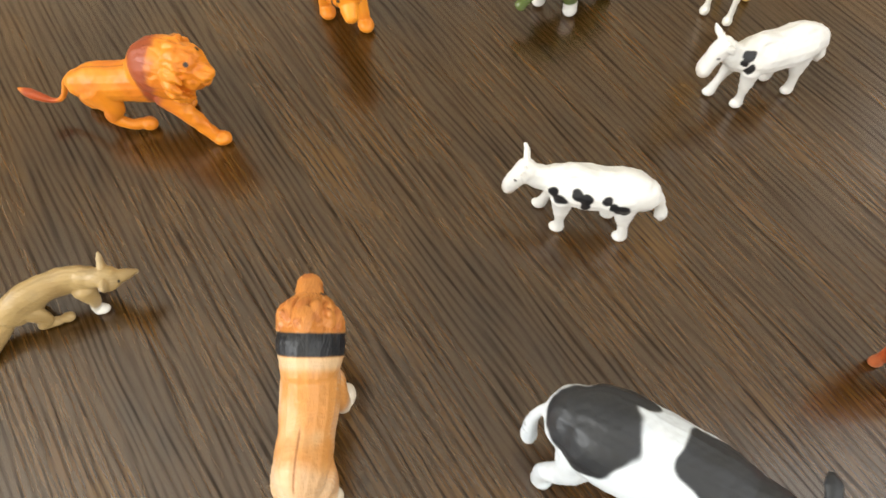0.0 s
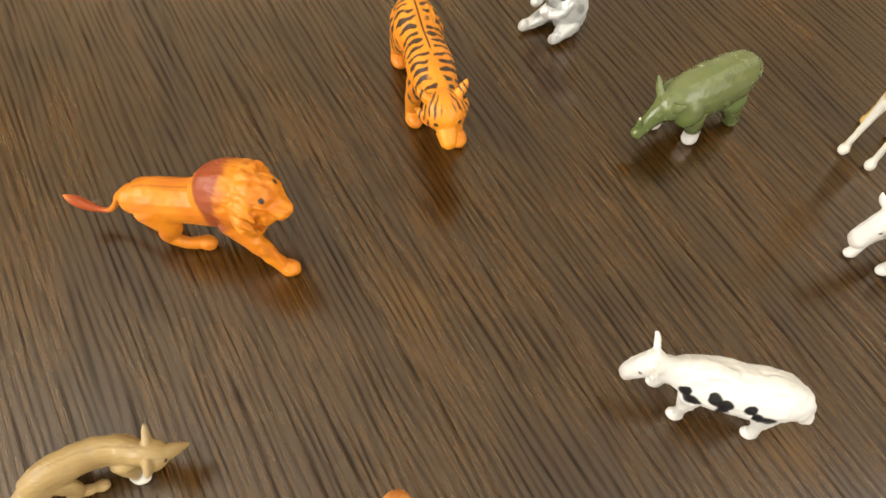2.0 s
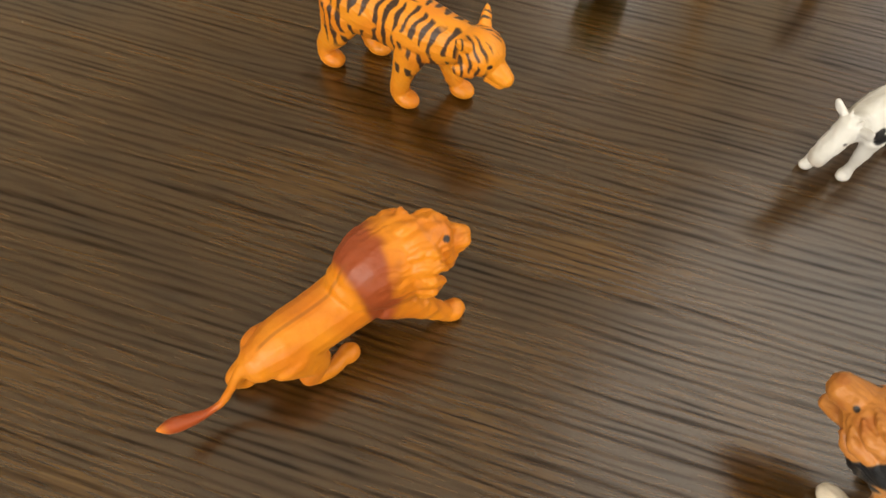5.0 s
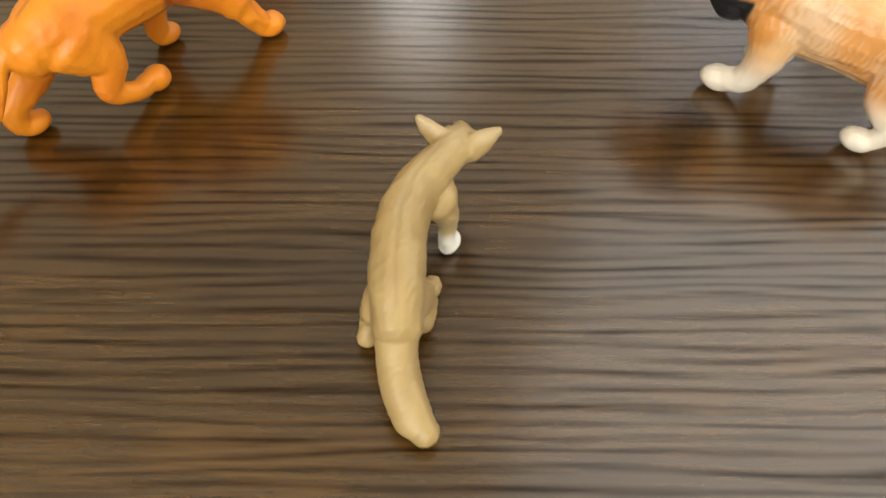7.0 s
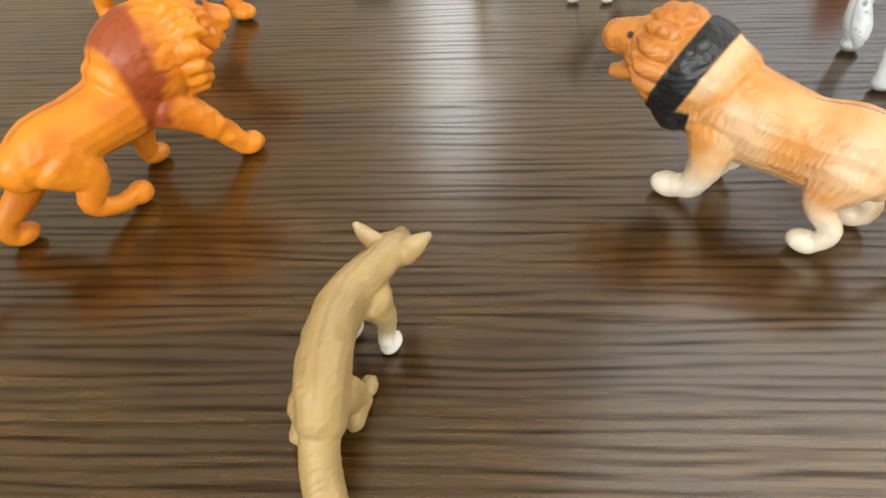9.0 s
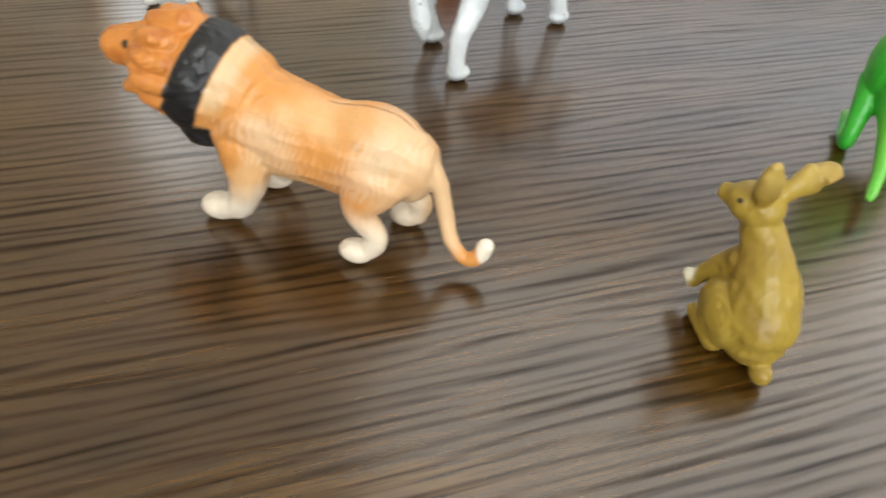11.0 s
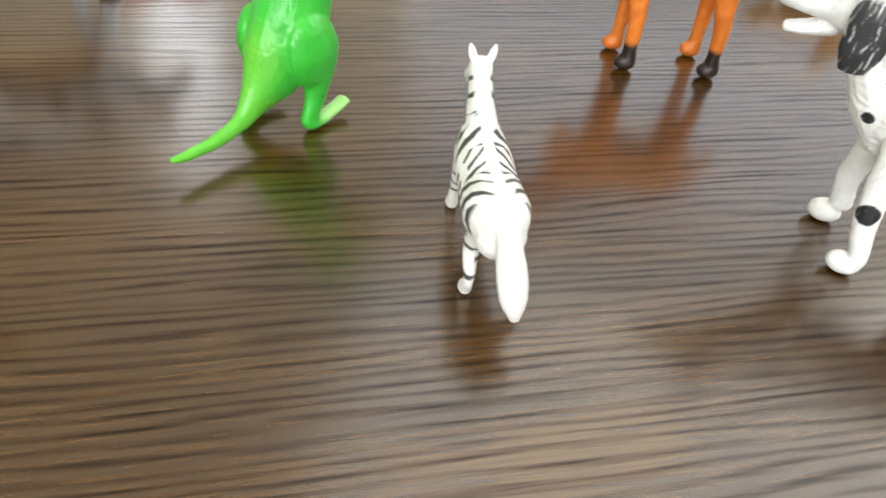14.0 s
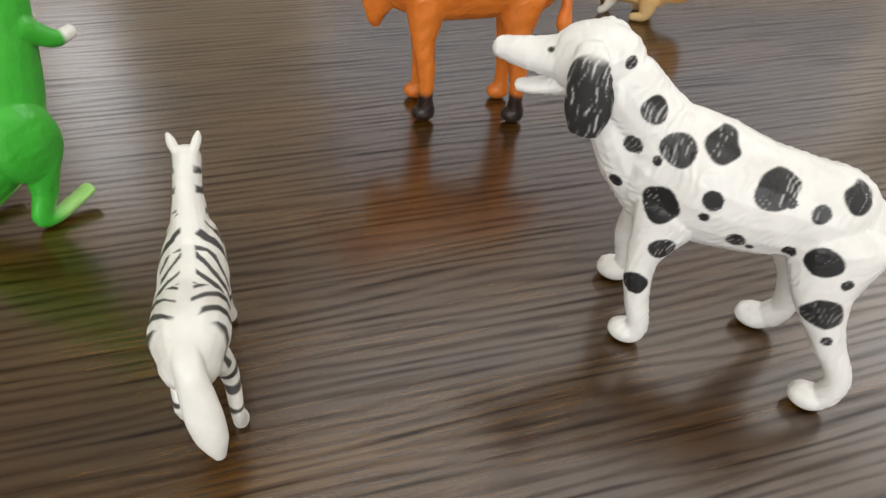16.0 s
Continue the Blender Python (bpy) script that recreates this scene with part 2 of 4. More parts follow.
# ---- toy animals: swept solids in millimetres, x ahead, y to the left, z up ----


class Clay:
    """Gathers overlapping solids that become one moulded figure."""

    def __init__(self):
        self.v, self.f = [], []

    def _rings(self, rings):
        k, base = len(rings[0]), len(self.v)
        for r in rings:
            self.v += [tuple(p) for p in r]
        for i in range(len(rings) - 1):
            for j in range(k):
                a, b = base + i * k + j, base + i * k + (j + 1) % k
                self.f.append((a, b, b + k, a + k))
        self.f.append(tuple(base + j for j in reversed(range(k))))
        self.f.append(tuple(base + (len(rings) - 1) * k + j for j in range(k)))
        return self

    def tube(self, *pts, k=18, sub=5):
        """Points of x, y, z, half width, half height (the last may be left out)."""
        p = np.array([(*q, q[3]) if len(q) == 4 else q for q in pts], float)
        q = np.vstack([2 * p[0] - p[1], p, 2 * p[-1] - p[-2]])
        line = []
        for i in range(1, len(q) - 2):
            for s in range(sub):
                t = s / sub
                line.append(0.5 * (2 * q[i] + (q[i + 1] - q[i - 1]) * t + (2 * q[i - 1] - 5 * q[i] + 4 * q[i + 1] - q[i + 2]) * t * t + (3 * q[i] - q[i - 1] - 3 * q[i + 1] + q[i + 2]) * t ** 3))
        line = np.array(line + [p[-1]])
        line[:, 3:] = np.maximum(line[:, 3:], 0.3)
        tan = np.gradient(line[:, :3], axis=0)
        tan /= np.linalg.norm(tan, axis=1)[:, None] + 1e-9
        first, last = line[0].copy(), line[-1].copy()
        out = []

        def ring(c, t, w, h):
            ref = Vector((0, 1, 0)) if abs(t[1]) < 0.9 else Vector((1, 0, 0))
            t = Vector(t)
            up = t.cross(ref).normalized()
            side = up.cross(t).normalized()
            return [Vector(c) + side * (w * math.cos(a)) + up * (h * math.sin(a)) for a in (2 * math.pi * j / k for j in range(k))]

        for a in (0.06, 0.35, 0.7):
            out.append(ring(first[:3] - tan[0] * min(first[3], first[4]) * 0.9 * (1 - a) ** 1.0, tan[0], first[3] * math.sin(math.acos(1 - a)), first[4] * math.sin(math.acos(1 - a))))
        for c, t in zip(line, tan):
            out.append(ring(c[:3], t, c[3], c[4]))
        for a in (0.7, 0.35, 0.06):
            out.append(ring(last[:3] + tan[-1] * min(last[3], last[4]) * 0.9 * (1 - a), tan[-1], last[3] * math.sin(math.acos(1 - a)), last[4] * math.sin(math.acos(1 - a))))
        return self._rings(out)

    def ball(self, x, y, z, a, b, c, pitch=0, yaw=0, k=18, n=11):
        m = Matrix.Translation((x, y, z)) @ Euler((0, radians(-pitch), radians(yaw))).to_matrix().to_4x4()
        rings = []
        for i in range(n):
            th = math.pi * (i + 0.25) / (n - 0.5)
            rings.append([m @ Vector((-a * math.cos(th), b * math.sin(th) * math.cos(f), c * math.sin(th) * math.sin(f))) for f in (2 * math.pi * j / k for j in range(k))])
        return self._rings(rings)


WAITING = []


def figure(name, label, category, clay, origin, yaw, paint, material, voxel=0.6, smooth=4, relief=None, scale=1.0):
    me = bpy.data.meshes.new(name)
    me.from_pydata([(x / 1000, y / 1000, z / 1000) for x, y, z in clay.v], [], clay.f)
    me.materials.append(material)
    ob = new(name, me)
    r = ob.modifiers.new("remesh", "REMESH")
    r.mode, r.voxel_size = "VOXEL", voxel / 1000
    s = ob.modifiers.new("smooth", "SMOOTH")
    s.factor, s.iterations = 0.5, smooth
    ob.matrix_world = pose(origin[0] / 1000, origin[1] / 1000, 0, 0, 0, yaw)
    ob.scale = (scale, scale, scale)
    WAITING.append((ob, paint, relief))
    return tagged(ob, label, category, "toy animals on the table")


def mould():
    """Turns the gathered solids into finished, painted meshes that stand on the table."""
    dg = bpy.context.evaluated_depsgraph_get()
    for ob, paint, relief in WAITING:
        me = bpy.data.meshes.new_from_object(ob.evaluated_get(dg))
        n = len(me.vertices)
        co, no = np.empty(n * 3), np.empty(n * 3)
        me.vertices.foreach_get("co", co)
        me.vertex_normals.foreach_get("vector", no)
        co, no = co.reshape(-1, 3), no.reshape(-1, 3)
        co[:, 2] -= co[:, 2].min() - 0.0001
        flat = co * 1000
        if relief:
            co = co + no * (relief(flat) / 1000)[:, None] * np.clip((flat[:, 2:3] - 1.5) / 2, 0, 1)
        me.vertices.foreach_set("co", co.ravel())
        rgba = np.ones((n, 4))
        rgba[:, :3] = paint(flat, no)
        me.attributes.new("paint", "FLOAT_COLOR", "POINT").data.foreach_set("color", rgba.ravel())
        me.polygons.foreach_set("use_smooth", np.ones(len(me.polygons), bool))
        ob.modifiers.clear()
        ob.data = me
        me.name = ob.name


def lump(p, f, seed=0.0):
    """Cheap smooth noise from -1 to 1 at f waves a millimetre."""
    x, y, z = (p * f * 6.283).T
    return (np.sin(x + 1.7 * np.sin(0.7 * y + seed) + seed) + np.sin(y * 1.1 + 1.3 * np.sin(0.8 * z + 2 * seed)) + np.sin(z * 0.9 + 1.5 * np.sin(0.6 * x - seed) + 3 * seed)) / 3


def ease(v, a, b):
    t = np.clip((v - a) / (b - a), 0, 1)
    return (t * t * (3 - 2 * t))[:, None]


def over(base, colour, amount):
    return base * (1 - amount) + np.array(colour) * amount


def mask(v, a, b):
    return ease(v, a, b)[:, 0]


def strokes(p, gap, across, sway, length=9.0):
    """Short staggered hair-like cuts in rows about gap millimetres apart, from -1 to 1."""
    a = np.array(across, float)
    u = np.cross(a, (0.0, 1.0, 0.0))
    u /= np.linalg.norm(u) + 1e-9
    v = (p @ a + sway * lump(p, 0.03, 1.1) + 0.4 * sway * lump(p, 0.08, 2.3) + 0.3 * gap * lump(p, 0.19, 5.1)) / gap
    row = np.floor(v)
    chance = np.abs(np.sin(row * 12.9898) * 43758.5453) % 1
    w = (p @ u + 0.8 * np.abs(p[:, 1])) / (length * (0.7 + 0.6 * chance)) + chance * 7
    taper = np.sin((w % 1) ** 0.6 * math.pi) ** 1.5
    return (1 - 2 * np.abs((v - row) - 0.5) * 2) * taper * (0.6 + 0.4 * lump(p, 0.11, 4.2))


def dots(base, p, colour, size, *places):
    for q in places:
        base = over(base, colour, 1 - ease(np.linalg.norm(p - np.array(q), axis=1), size * 0.75, size))
    return base


WHITE, BLACK, DARK = (0.80, 0.79, 0.76), (0.012, 0.012, 0.014), (0.02, 0.016, 0.014)


def solid(p, colour):
    return np.tile(np.array(colour, float), (len(p), 1))


# orange lion in a striding crouch, head turned to its right
def lion():
    c = Clay()
    c.tube((-24, 0, 30, 7, 8), (-14, 0, 31, 10, 11.5), (0, 0, 32, 10.5, 11), (14, 0, 33, 11, 13), (24, -1, 36, 11, 14))
    c.tube((17, 0, 38, 11, 14), (22, -0.6, 41, 14, 17.5), (29, -1.2, 43.5, 15, 18), (36, -3, 45, 13.5, 16), (42, -6, 46, 9, 11))
    c.ball(42, -6, 51, 9.5, 10, 11, 0, -22), c.ball(46, -3.6, 47, 5, 4.6, 5), c.ball(44, -12.4, 46.5, 5, 4.6, 5)
    c.tube((44, -7, 53, 6, 5.5), (49, -9.5, 50, 5.8, 4.8), (52.5, -11.4, 49.5, 4.8, 3.8))
    c.tube((46, -8, 44, 4, 2.4), (50.5, -10.6, 43, 3, 1.8))
    for k in range(17):
        a = 2 * math.pi * k / 17
        c.tube((31, -2 + 10.5 * math.cos(a), 44 + 12.5 * math.sin(a), 3.6, 3.6), (36 + 1.5 * math.cos(3 * a), -4 + 14 * math.cos(a), 45 + 15 * math.sin(a), 3.0, 3.0), (40 + math.cos(5 * a), -5 + 14 * math.cos(a + 0.25), 45.5 + 15.4 * math.sin(a + 0.25), 0.9, 0.9))
    c.ball(38, 3, 58.5, 2.2, 2.6, 3), c.ball(37, -12, 57, 2.2, 2.6, 3)
    c.tube((24, -8, 30, 6, 8), (33, -12, 21, 4.6, 5.5), (40.5, -14.6, 11, 3.6, 4.2), (44.5, -15.6, 5, 3.6, 3.8))
    c.ball(47.5, -16, 4, 5.6, 4.6, 4)
    c.tube((22, 8, 28, 5.5, 8), (22, 9, 16, 4.2, 5), (21, 9.5, 6, 3.4, 3.6)), c.ball(24, 9.5, 3.4, 5.4, 4.2, 3.4)
    c.tube((-14, -5.5, 30, 6, 10), (-8, -7.5, 20, 4.8, 6.4), (-11, -8, 11.5, 3.4, 4), (-3, -8.2, 6, 3, 3.2), (2, -6.8, 5, 3.2, 3.4))
    c.ball(5.6, -6.4, 4.4, 4.8, 4, 4.2)
    c.tube((-17, 6, 29, 6, 10), (-22, 8, 18, 4.6, 6), (-32, 9, 10, 3.2, 3.8), (-32, 9, 5, 3.2, 3.4)), c.ball(-28.5, 9, 3.4, 5.4, 4, 3.4)
    c.tube((-25, 0, 34, 3.6, 3.6), (-31, 0.5, 30, 2.0), (-35.5, 1, 22, 1.6), (-40.5, 1.2, 16, 1.4), (-46, 1.8, 14, 1.5), (-52, 2.4, 15.8, 2.4), (-57.5, 3, 19, 2.7), (-61.5, 3.3, 21.8, 0.9))

    def paint(p, n):
        x, y, z = p.T
        col = solid(p, (0.77, 0.250, 0.012))
        col = over(col, (0.66, 0.175, 0.010), ease(lump(p, 0.05, 1), -0.2, 0.9) * 0.7)
        mane = ease(x + 0.12 * z, 16.5, 19.5) * (1 - ease(x - 0.2 * y + 2.2 * lump(p, 0.12, 2), 24, 30)) * ease(z, 20, 28)
        col = over(col, (0.27, 0.040, 0.013), mane * 0.9)
        col = over(col, (0.42, 0.075, 0.014), ease(-x, 38, 46) * (1 - ease(-x, 58, 62)))
        col = over(col, (0.25, 0.07, 0.01), (1 - ease(np.abs(y), 0.15, 0.45)) * ease(z, 38, 40) * (1 - ease(x, 12, 16)))
        return dots(col, p, DARK, 1.5, (48.2, -2.6, 58), (44.5, -12.6, 57.8))

    return figure("toy_lion", "bright orange plastic toy lion with red-brown mane and tail tuft", "toy animal", c, (-85, 75), -15, paint, SATIN, relief=lambda p: 0.45 * strokes(p, 2.8, (0.25, 1, 0.2), 3, 12) * mask(p[:, 0], 16, 22) * mask(p[:, 2], 30, 36) + 0.45 * lump(p, 0.16, 6) * mask(p[:, 0], 28, 33) + 0.12 * lump(p, 0.2, 2))


# orange tiger with black stripes
def tiger():
    c = Clay()
    c.tube((-30, 0, 37, 9, 12), (-20, 0, 38, 12, 15), (-4, 0, 38, 11, 13), (10, 0, 39, 12, 14), (22, 0, 40, 11, 13), (32, 0, 42, 9, 10), (40, -1, 43, 8.5, 9))
    c.ball(43, -1, 44, 11, 10.5, 10, 0, -6)
    c.tube((45, -1, 43.5, 7.5, 7), (51, -1.8, 40, 5.4, 5.2), (57, -2.4, 37, 3.8, 3.8))
    c.tube((50, -2, 36, 5, 3), (56, -2.4, 34, 3.6, 2))
    c.tube((41, 5.5, 50, 2.6, 3), (39.5, 9, 54, 2.2, 2), (38.5, 11, 57, 0.7, 0.7)), c.tube((41, -7.5, 50, 2.6, 3), (39.5, -11, 54, 2.2, 2), (38.5, -13, 57, 0.7, 0.7))
    c.tube((43, 6, 40, 4, 5), (40, 9.5, 41, 2.6, 3.6), (37.5, 11.5, 42, 0.8, 1.2)), c.tube((43, -8, 40, 4, 5), (40, -11.5, 41, 2.6, 3.6), (37.5, -13.5, 42, 0.8, 1.2))
    c.tube((14, -7, 34, 5.5, 9), (11, -9, 20, 4.4, 5.4), (9, -9.5, 8, 4, 4.4), (11, -9.5, 4.5, 4.6, 4.4)), c.ball(13, -9.5, 4, 6.4, 5, 4)
    c.tube((16, 7, 34, 5.5, 9), (22, 9, 20, 4.4, 5.4), (27, 9.5, 8, 4, 4.4)), c.ball(31, 9.5, 4, 6.4, 5, 4)
    c.tube((-22, -7, 36, 6, 12), (-27, -8, 21, 5, 7), (-33, -8, 11, 3.8, 4.6), (-33, -8, 5, 4.2, 4.2)), c.ball(-30, -8, 4, 6.6, 5, 4)
    c.tube((-20, 8, 36, 6, 12), (-18, 10, 21, 5, 7), (-22, 10.5, 11, 3.8, 4.6), (-20, 10.5, 5, 4.2, 4.2)), c.ball(-16, 10.5, 4, 6.6, 5, 4)
    c.tube((-31, 0, 44, 3.6, 3.6), (-40, -0.5, 41, 2.5), (-46, -1, 33, 2.2), (-50, -2, 26, 2.2), (-54, -4, 28, 2.4))

    def paint(p, n):
        x, y, z = p.T
        col = solid(p, (0.85, 0.30, 0.018))
        col = over(col, (0.72, 0.20, 0.012), ease(lump(p, 0.04, 2), -0.2, 0.8) * 0.6)
        flank = np.where(y > 0, 2.3, 0.0)
        wob = x + flank + 0.16 * np.abs(y) + 2.6 * lump(p, 0.030, 5) + 1.1 * lump(p, 0.09, 1.4)
        band = np.abs((wob / 5.0) % 1 - 0.5) * 2
        width = 0.40 + 0.26 * lump(p * [0.8, 1.5, 1.5], 0.07, 1.3)
        stripe = (1 - ease(band - width, -0.06, 0.08)) * ease(np.abs(y) + 2.2 * lump(p, 0.11, 4), 0.8, 2.2) * ease(z + 3 * lump(p, 0.06, 3), 17, 24) * ease(lump(p * [0.5, 1.1, 1.1], 0.085, 9), -0.5, -0.25)
        stripe *= 1 - ease(x, 36, 39)
        cheek = np.abs(((np.abs(y + 1) - 0.55 * (x - 40) + 0.9 * lump(p, 0.1, 2)) / 3.0) % 1 - 0.5) * 2
        stripe = np.maximum(stripe, (1 - ease(cheek, 0.30, 0.46)) * ease(x, 37, 39) * (1 - ease(x, 49, 52)) * ease(np.abs(y + 1), 2.0, 3.2) * ease(lump(p, 0.11, 6), -0.55, -0.3))
        col = over(col, BLACK, stripe * 0.95)
        col = over(col, (0.10, 0.03, 0.005), (1 - ease(np.abs(y), 0.25, 0.55)) * ease(z, 44, 47) * (1 - ease(x, 10, 14)) * ease(x, -32, -28))
        col = over(col, BLACK, ease(-x, 44, 47))
        return dots(col, p, DARK, 1.4, (52, 3.6, 45), (51.5, -7.4, 45))

    return figure("toy_tiger", "orange plastic toy tiger with broken black stripes and a dark tail", "toy animal", c, (38, 140), -85.5, paint, SATIN, 0.5, 3, relief=lambda p: 0.16 * strokes(p, 1.8, (0.2, 1, 0.6), 2, 6) + 0.12 * lump(p, 0.2, 2))


# small grey animal sitting upright
def koala():
    c = Clay()
    c.tube((-6, 0, 9, 12, 11), (-4, 0, 17, 13, 13), (0, 0, 28, 11, 11), (3, 0, 36, 8, 8))
    turn = radians(26)

    def head(x, y, z, *sizes):
        return (-2 + x * math.cos(turn) - y * math.sin(turn), 4 + x * math.sin(turn) + y * math.cos(turn), z, *sizes)

    c.ball(*head(6, 0, 44, 10.5, 12, 10.5), 0, 26)
    c.ball(*head(15, 0, 41.5, 4.4, 4, 4.6), 0, 26)
    for s in (1, -1):
        c.ball(*head(2, 12 * s, 48, 3.4, 8, 7.4), 0, 26 + 8 * s)
        for k in range(7):
            a = radians(-60 + 27 * k)
            c.tube(head(3, (13 + 4 * math.cos(a)) * s, 48 + 4 * math.sin(a), 2.4, 2), head(3.4, (12.5 + (8 + k % 3) * math.cos(a)) * s, 48 + (7 + k % 2) * math.sin(a), 1.2, 1))
        c.tube((3, 9 * s, 30, 4.4), (11, 9.5 * s, 25, 3.8), (17, 5.5 * s, 26, 3.4), (19, 5 * s, 28, 3))
        c.tube((-2, 8 * s, 9, 6.5, 7), (8 - 2 * s, 9 * s, 6, 4.6, 4.8), (14 - 4 * s, 9.5 * s, 4.4, 3.4, 3.8), (17 - 5 * s, 9.5 * s, 5.6, 3, 4))

    def paint(p, n):
        x, y, z = p.T
        col = solid(p, (0.76, 0.79, 0.80))
        col = over(col, (0.27, 0.28, 0.25), ease(lump(p, 0.07, 3), 0.0, 0.7) * 0.7)
        col = over(col, (0.88, 0.89, 0.88), ease(np.abs(y - 4), 11, 15) * ease(z, 36, 40))
        col = over(col, (0.88, 0.89, 0.88), ease(x, 12.5, 17) * (1 - ease(z, 30, 34)))
        col = over(col, (0.30, 0.30, 0.28), ease(x * 0.9 + (y - 4) * 0.44, 12.4, 13.8) * ease(z, 37, 39))
        return dots(col, p, DARK, 0.9, (9, 15, 46.5), (13.2, 5.6, 46.5))

    return figure("toy_koala", "silver-grey plastic toy koala sitting upright with white ears", "toy animal", c, (124, 181), -158, paint, SILVER, relief=lambda p: 0.5 * lump(p, 0.14, 2) + 0.3 * strokes(p, 2.4, (0.2, 1, 0.6), 4) * mask(p[:, 2], 36, 42), scale=0.92)


# olive rhinoceros with lowered head
def rhino():
    c = Clay()
    c.tube((-34, 0, 27, 8, 11), (-26, 0, 29, 11.5, 15), (-10, 0, 29, 12.6, 15.6), (3, 0, 29, 12, 14.6), (11, 0, 29, 10, 12.6), (17, 0, 29, 7.6, 9.2))
    c.ball(8, 7, 27, 8, 6.5, 10), c.ball(8, -7, 27, 8, 6.5, 10)
    c.tube((15, 0, 29, 6.4, 8.6), (21, 0, 27, 5.2, 7), (27, 0, 22, 4, 5), (32.5, 0, 16.5, 3.3, 3.8))
    c.tube((31, 0, 20, 2.4, 2.4), (33.5, 0, 25, 1.6), (34, 0, 30, 0.6))
    c.tube((26, 0, 26, 1.8), (27, 0, 29.5, 0.7))
    for s in (1, -1):
        c.tube((19, 4 * s, 33, 2.6, 2.2), (19, 8 * s, 37, 2.6, 1.6), (18.5, 11 * s, 41, 1.0, 0.8))
    c.tube((4, 8, 22, 5.5, 7), (1.5, 9, 11, 4, 4.6), (1, 9.2, 4, 4.2, 4.4)), c.tube((9, -7, 22, 5, 7), (11, -7.6, 11, 3.8, 4.2), (12, -7.8, 4, 4, 4.2))
    c.tube((-22, 8, 20, 6, 8), (-25, 9, 10, 4.4, 5), (-27, 9.2, 4, 4.4, 4.6)), c.tube((-20, -8, 20, 6, 8), (-16, -9, 10, 4.4, 5), (-15, -9.2, 4, 4.4, 4.6))
    c.tube((-33, 0, 30, 1.6), (-36, 1, 22, 1.1), (-36, 1.5, 15, 1.2))

    def paint(p, n):
        x, y, z = p.T
        col = solid(p, (0.115, 0.155, 0.045))
        col = over(col, (0.165, 0.195, 0.075), ease(z + 3 * lump(p, 0.04, 2), 24, 39) * 0.8)
        col = over(col, (0.075, 0.105, 0.03), ease(lump(p, 0.06, 5), 0.1, 0.9) * 0.5)
        col = over(col, WHITE, ease(x, -6, -3) * (1 - ease(z, 11, 13)) * (1 - ease(x, 30, 32)))
        col = over(col, (0.40, 0.46, 0.25), ease(z, 41.5, 43) * ease(x, 16, 18))
        return over(col, (0.66, 0.68, 0.52), ease(x, 30, 31) * ease(z, 28.4, 29.2))

    return figure("toy_rhinoceros", "olive green plastic toy rhinoceros with white-painted front legs", "toy animal", c, (170, 98), 198, paint, SMOOTH, relief=lambda p: 0.25 * lump(p, 0.09, 2) + 0.1 * lump(p, 0.3, 5))


# giraffe, tall, yellow above and white below
def giraffe():
    c = Clay()
    c.tube((-20, 0, 48, 8, 10), (-8, 0, 49, 10, 12), (8, 0, 52, 9.5, 12), (16, 0, 56, 7, 10))
    c.tube((13, 0, 58, 6, 8), (22, 0, 78, 4.6, 5.4), (27, 0, 100, 4, 4.4), (30, 0, 114, 4, 4.4))
    c.tube((28, 0, 117, 5, 5), (36, 0, 115, 4.2, 4), (44, 0, 111, 3.2, 3))
    for s in (1, -1):
        c.tube((28, 2.4 * s, 120, 1.1), (27, 3 * s, 127, 1.3))
        c.tube((28, 5 * s, 118, 1.4, 1.8), (25, 9 * s, 119, 0.8, 1.2))
        c.tube((12, 6 * s, 50, 4, 5.5), (13, 7 * s, 30, 2.2, 2.4), (13.5, 7.6 * s, 10, 1.7, 1.8), (14, 7.6 * s, 4, 2.4, 2.6)), c.ball(15, 7.6 * s, 3, 3.6, 3, 3)
        c.tube((-16, 6 * s, 47, 4.4, 6), (-16, 7 * s, 28, 2.3, 2.6), (-13, 7.6 * s, 10, 1.7, 1.8), (-12, 7.6 * s, 4, 2.4, 2.6)), c.ball(-11, 7.6 * s, 3, 3.6, 3, 3)
    c.tube((-25, 0, 50, 1.6), (-28, 0, 40, 1.1), (-29, 0, 28, 1.6))

    def paint(p, n):
        x, y, z = p.T
        col = solid(p, (0.80, 0.78, 0.70))
        top = ease(z + 0.7 * np.abs(y) + 2 * lump(p, 0.04, 1), 48, 55)
        col = over(col, (0.75, 0.40, 0.02), top)
        col = over(col, (0.72, 0.43, 0.05), (1 - ease(x, -8, -5)) * (1 - ease(z, 26, 38)) * 0.85)
        return over(col, (0.20, 0.07, 0.015), ease(lump(p, 0.075, 4), 0.25, 0.4) * top * 0.9)

    return figure("toy_giraffe", "yellow plastic toy giraffe with thin white legs and pale belly", "toy animal", c, (268, 72), 218, paint, SATIN, relief=lambda p: 0.15 * lump(p, 0.15, 2))


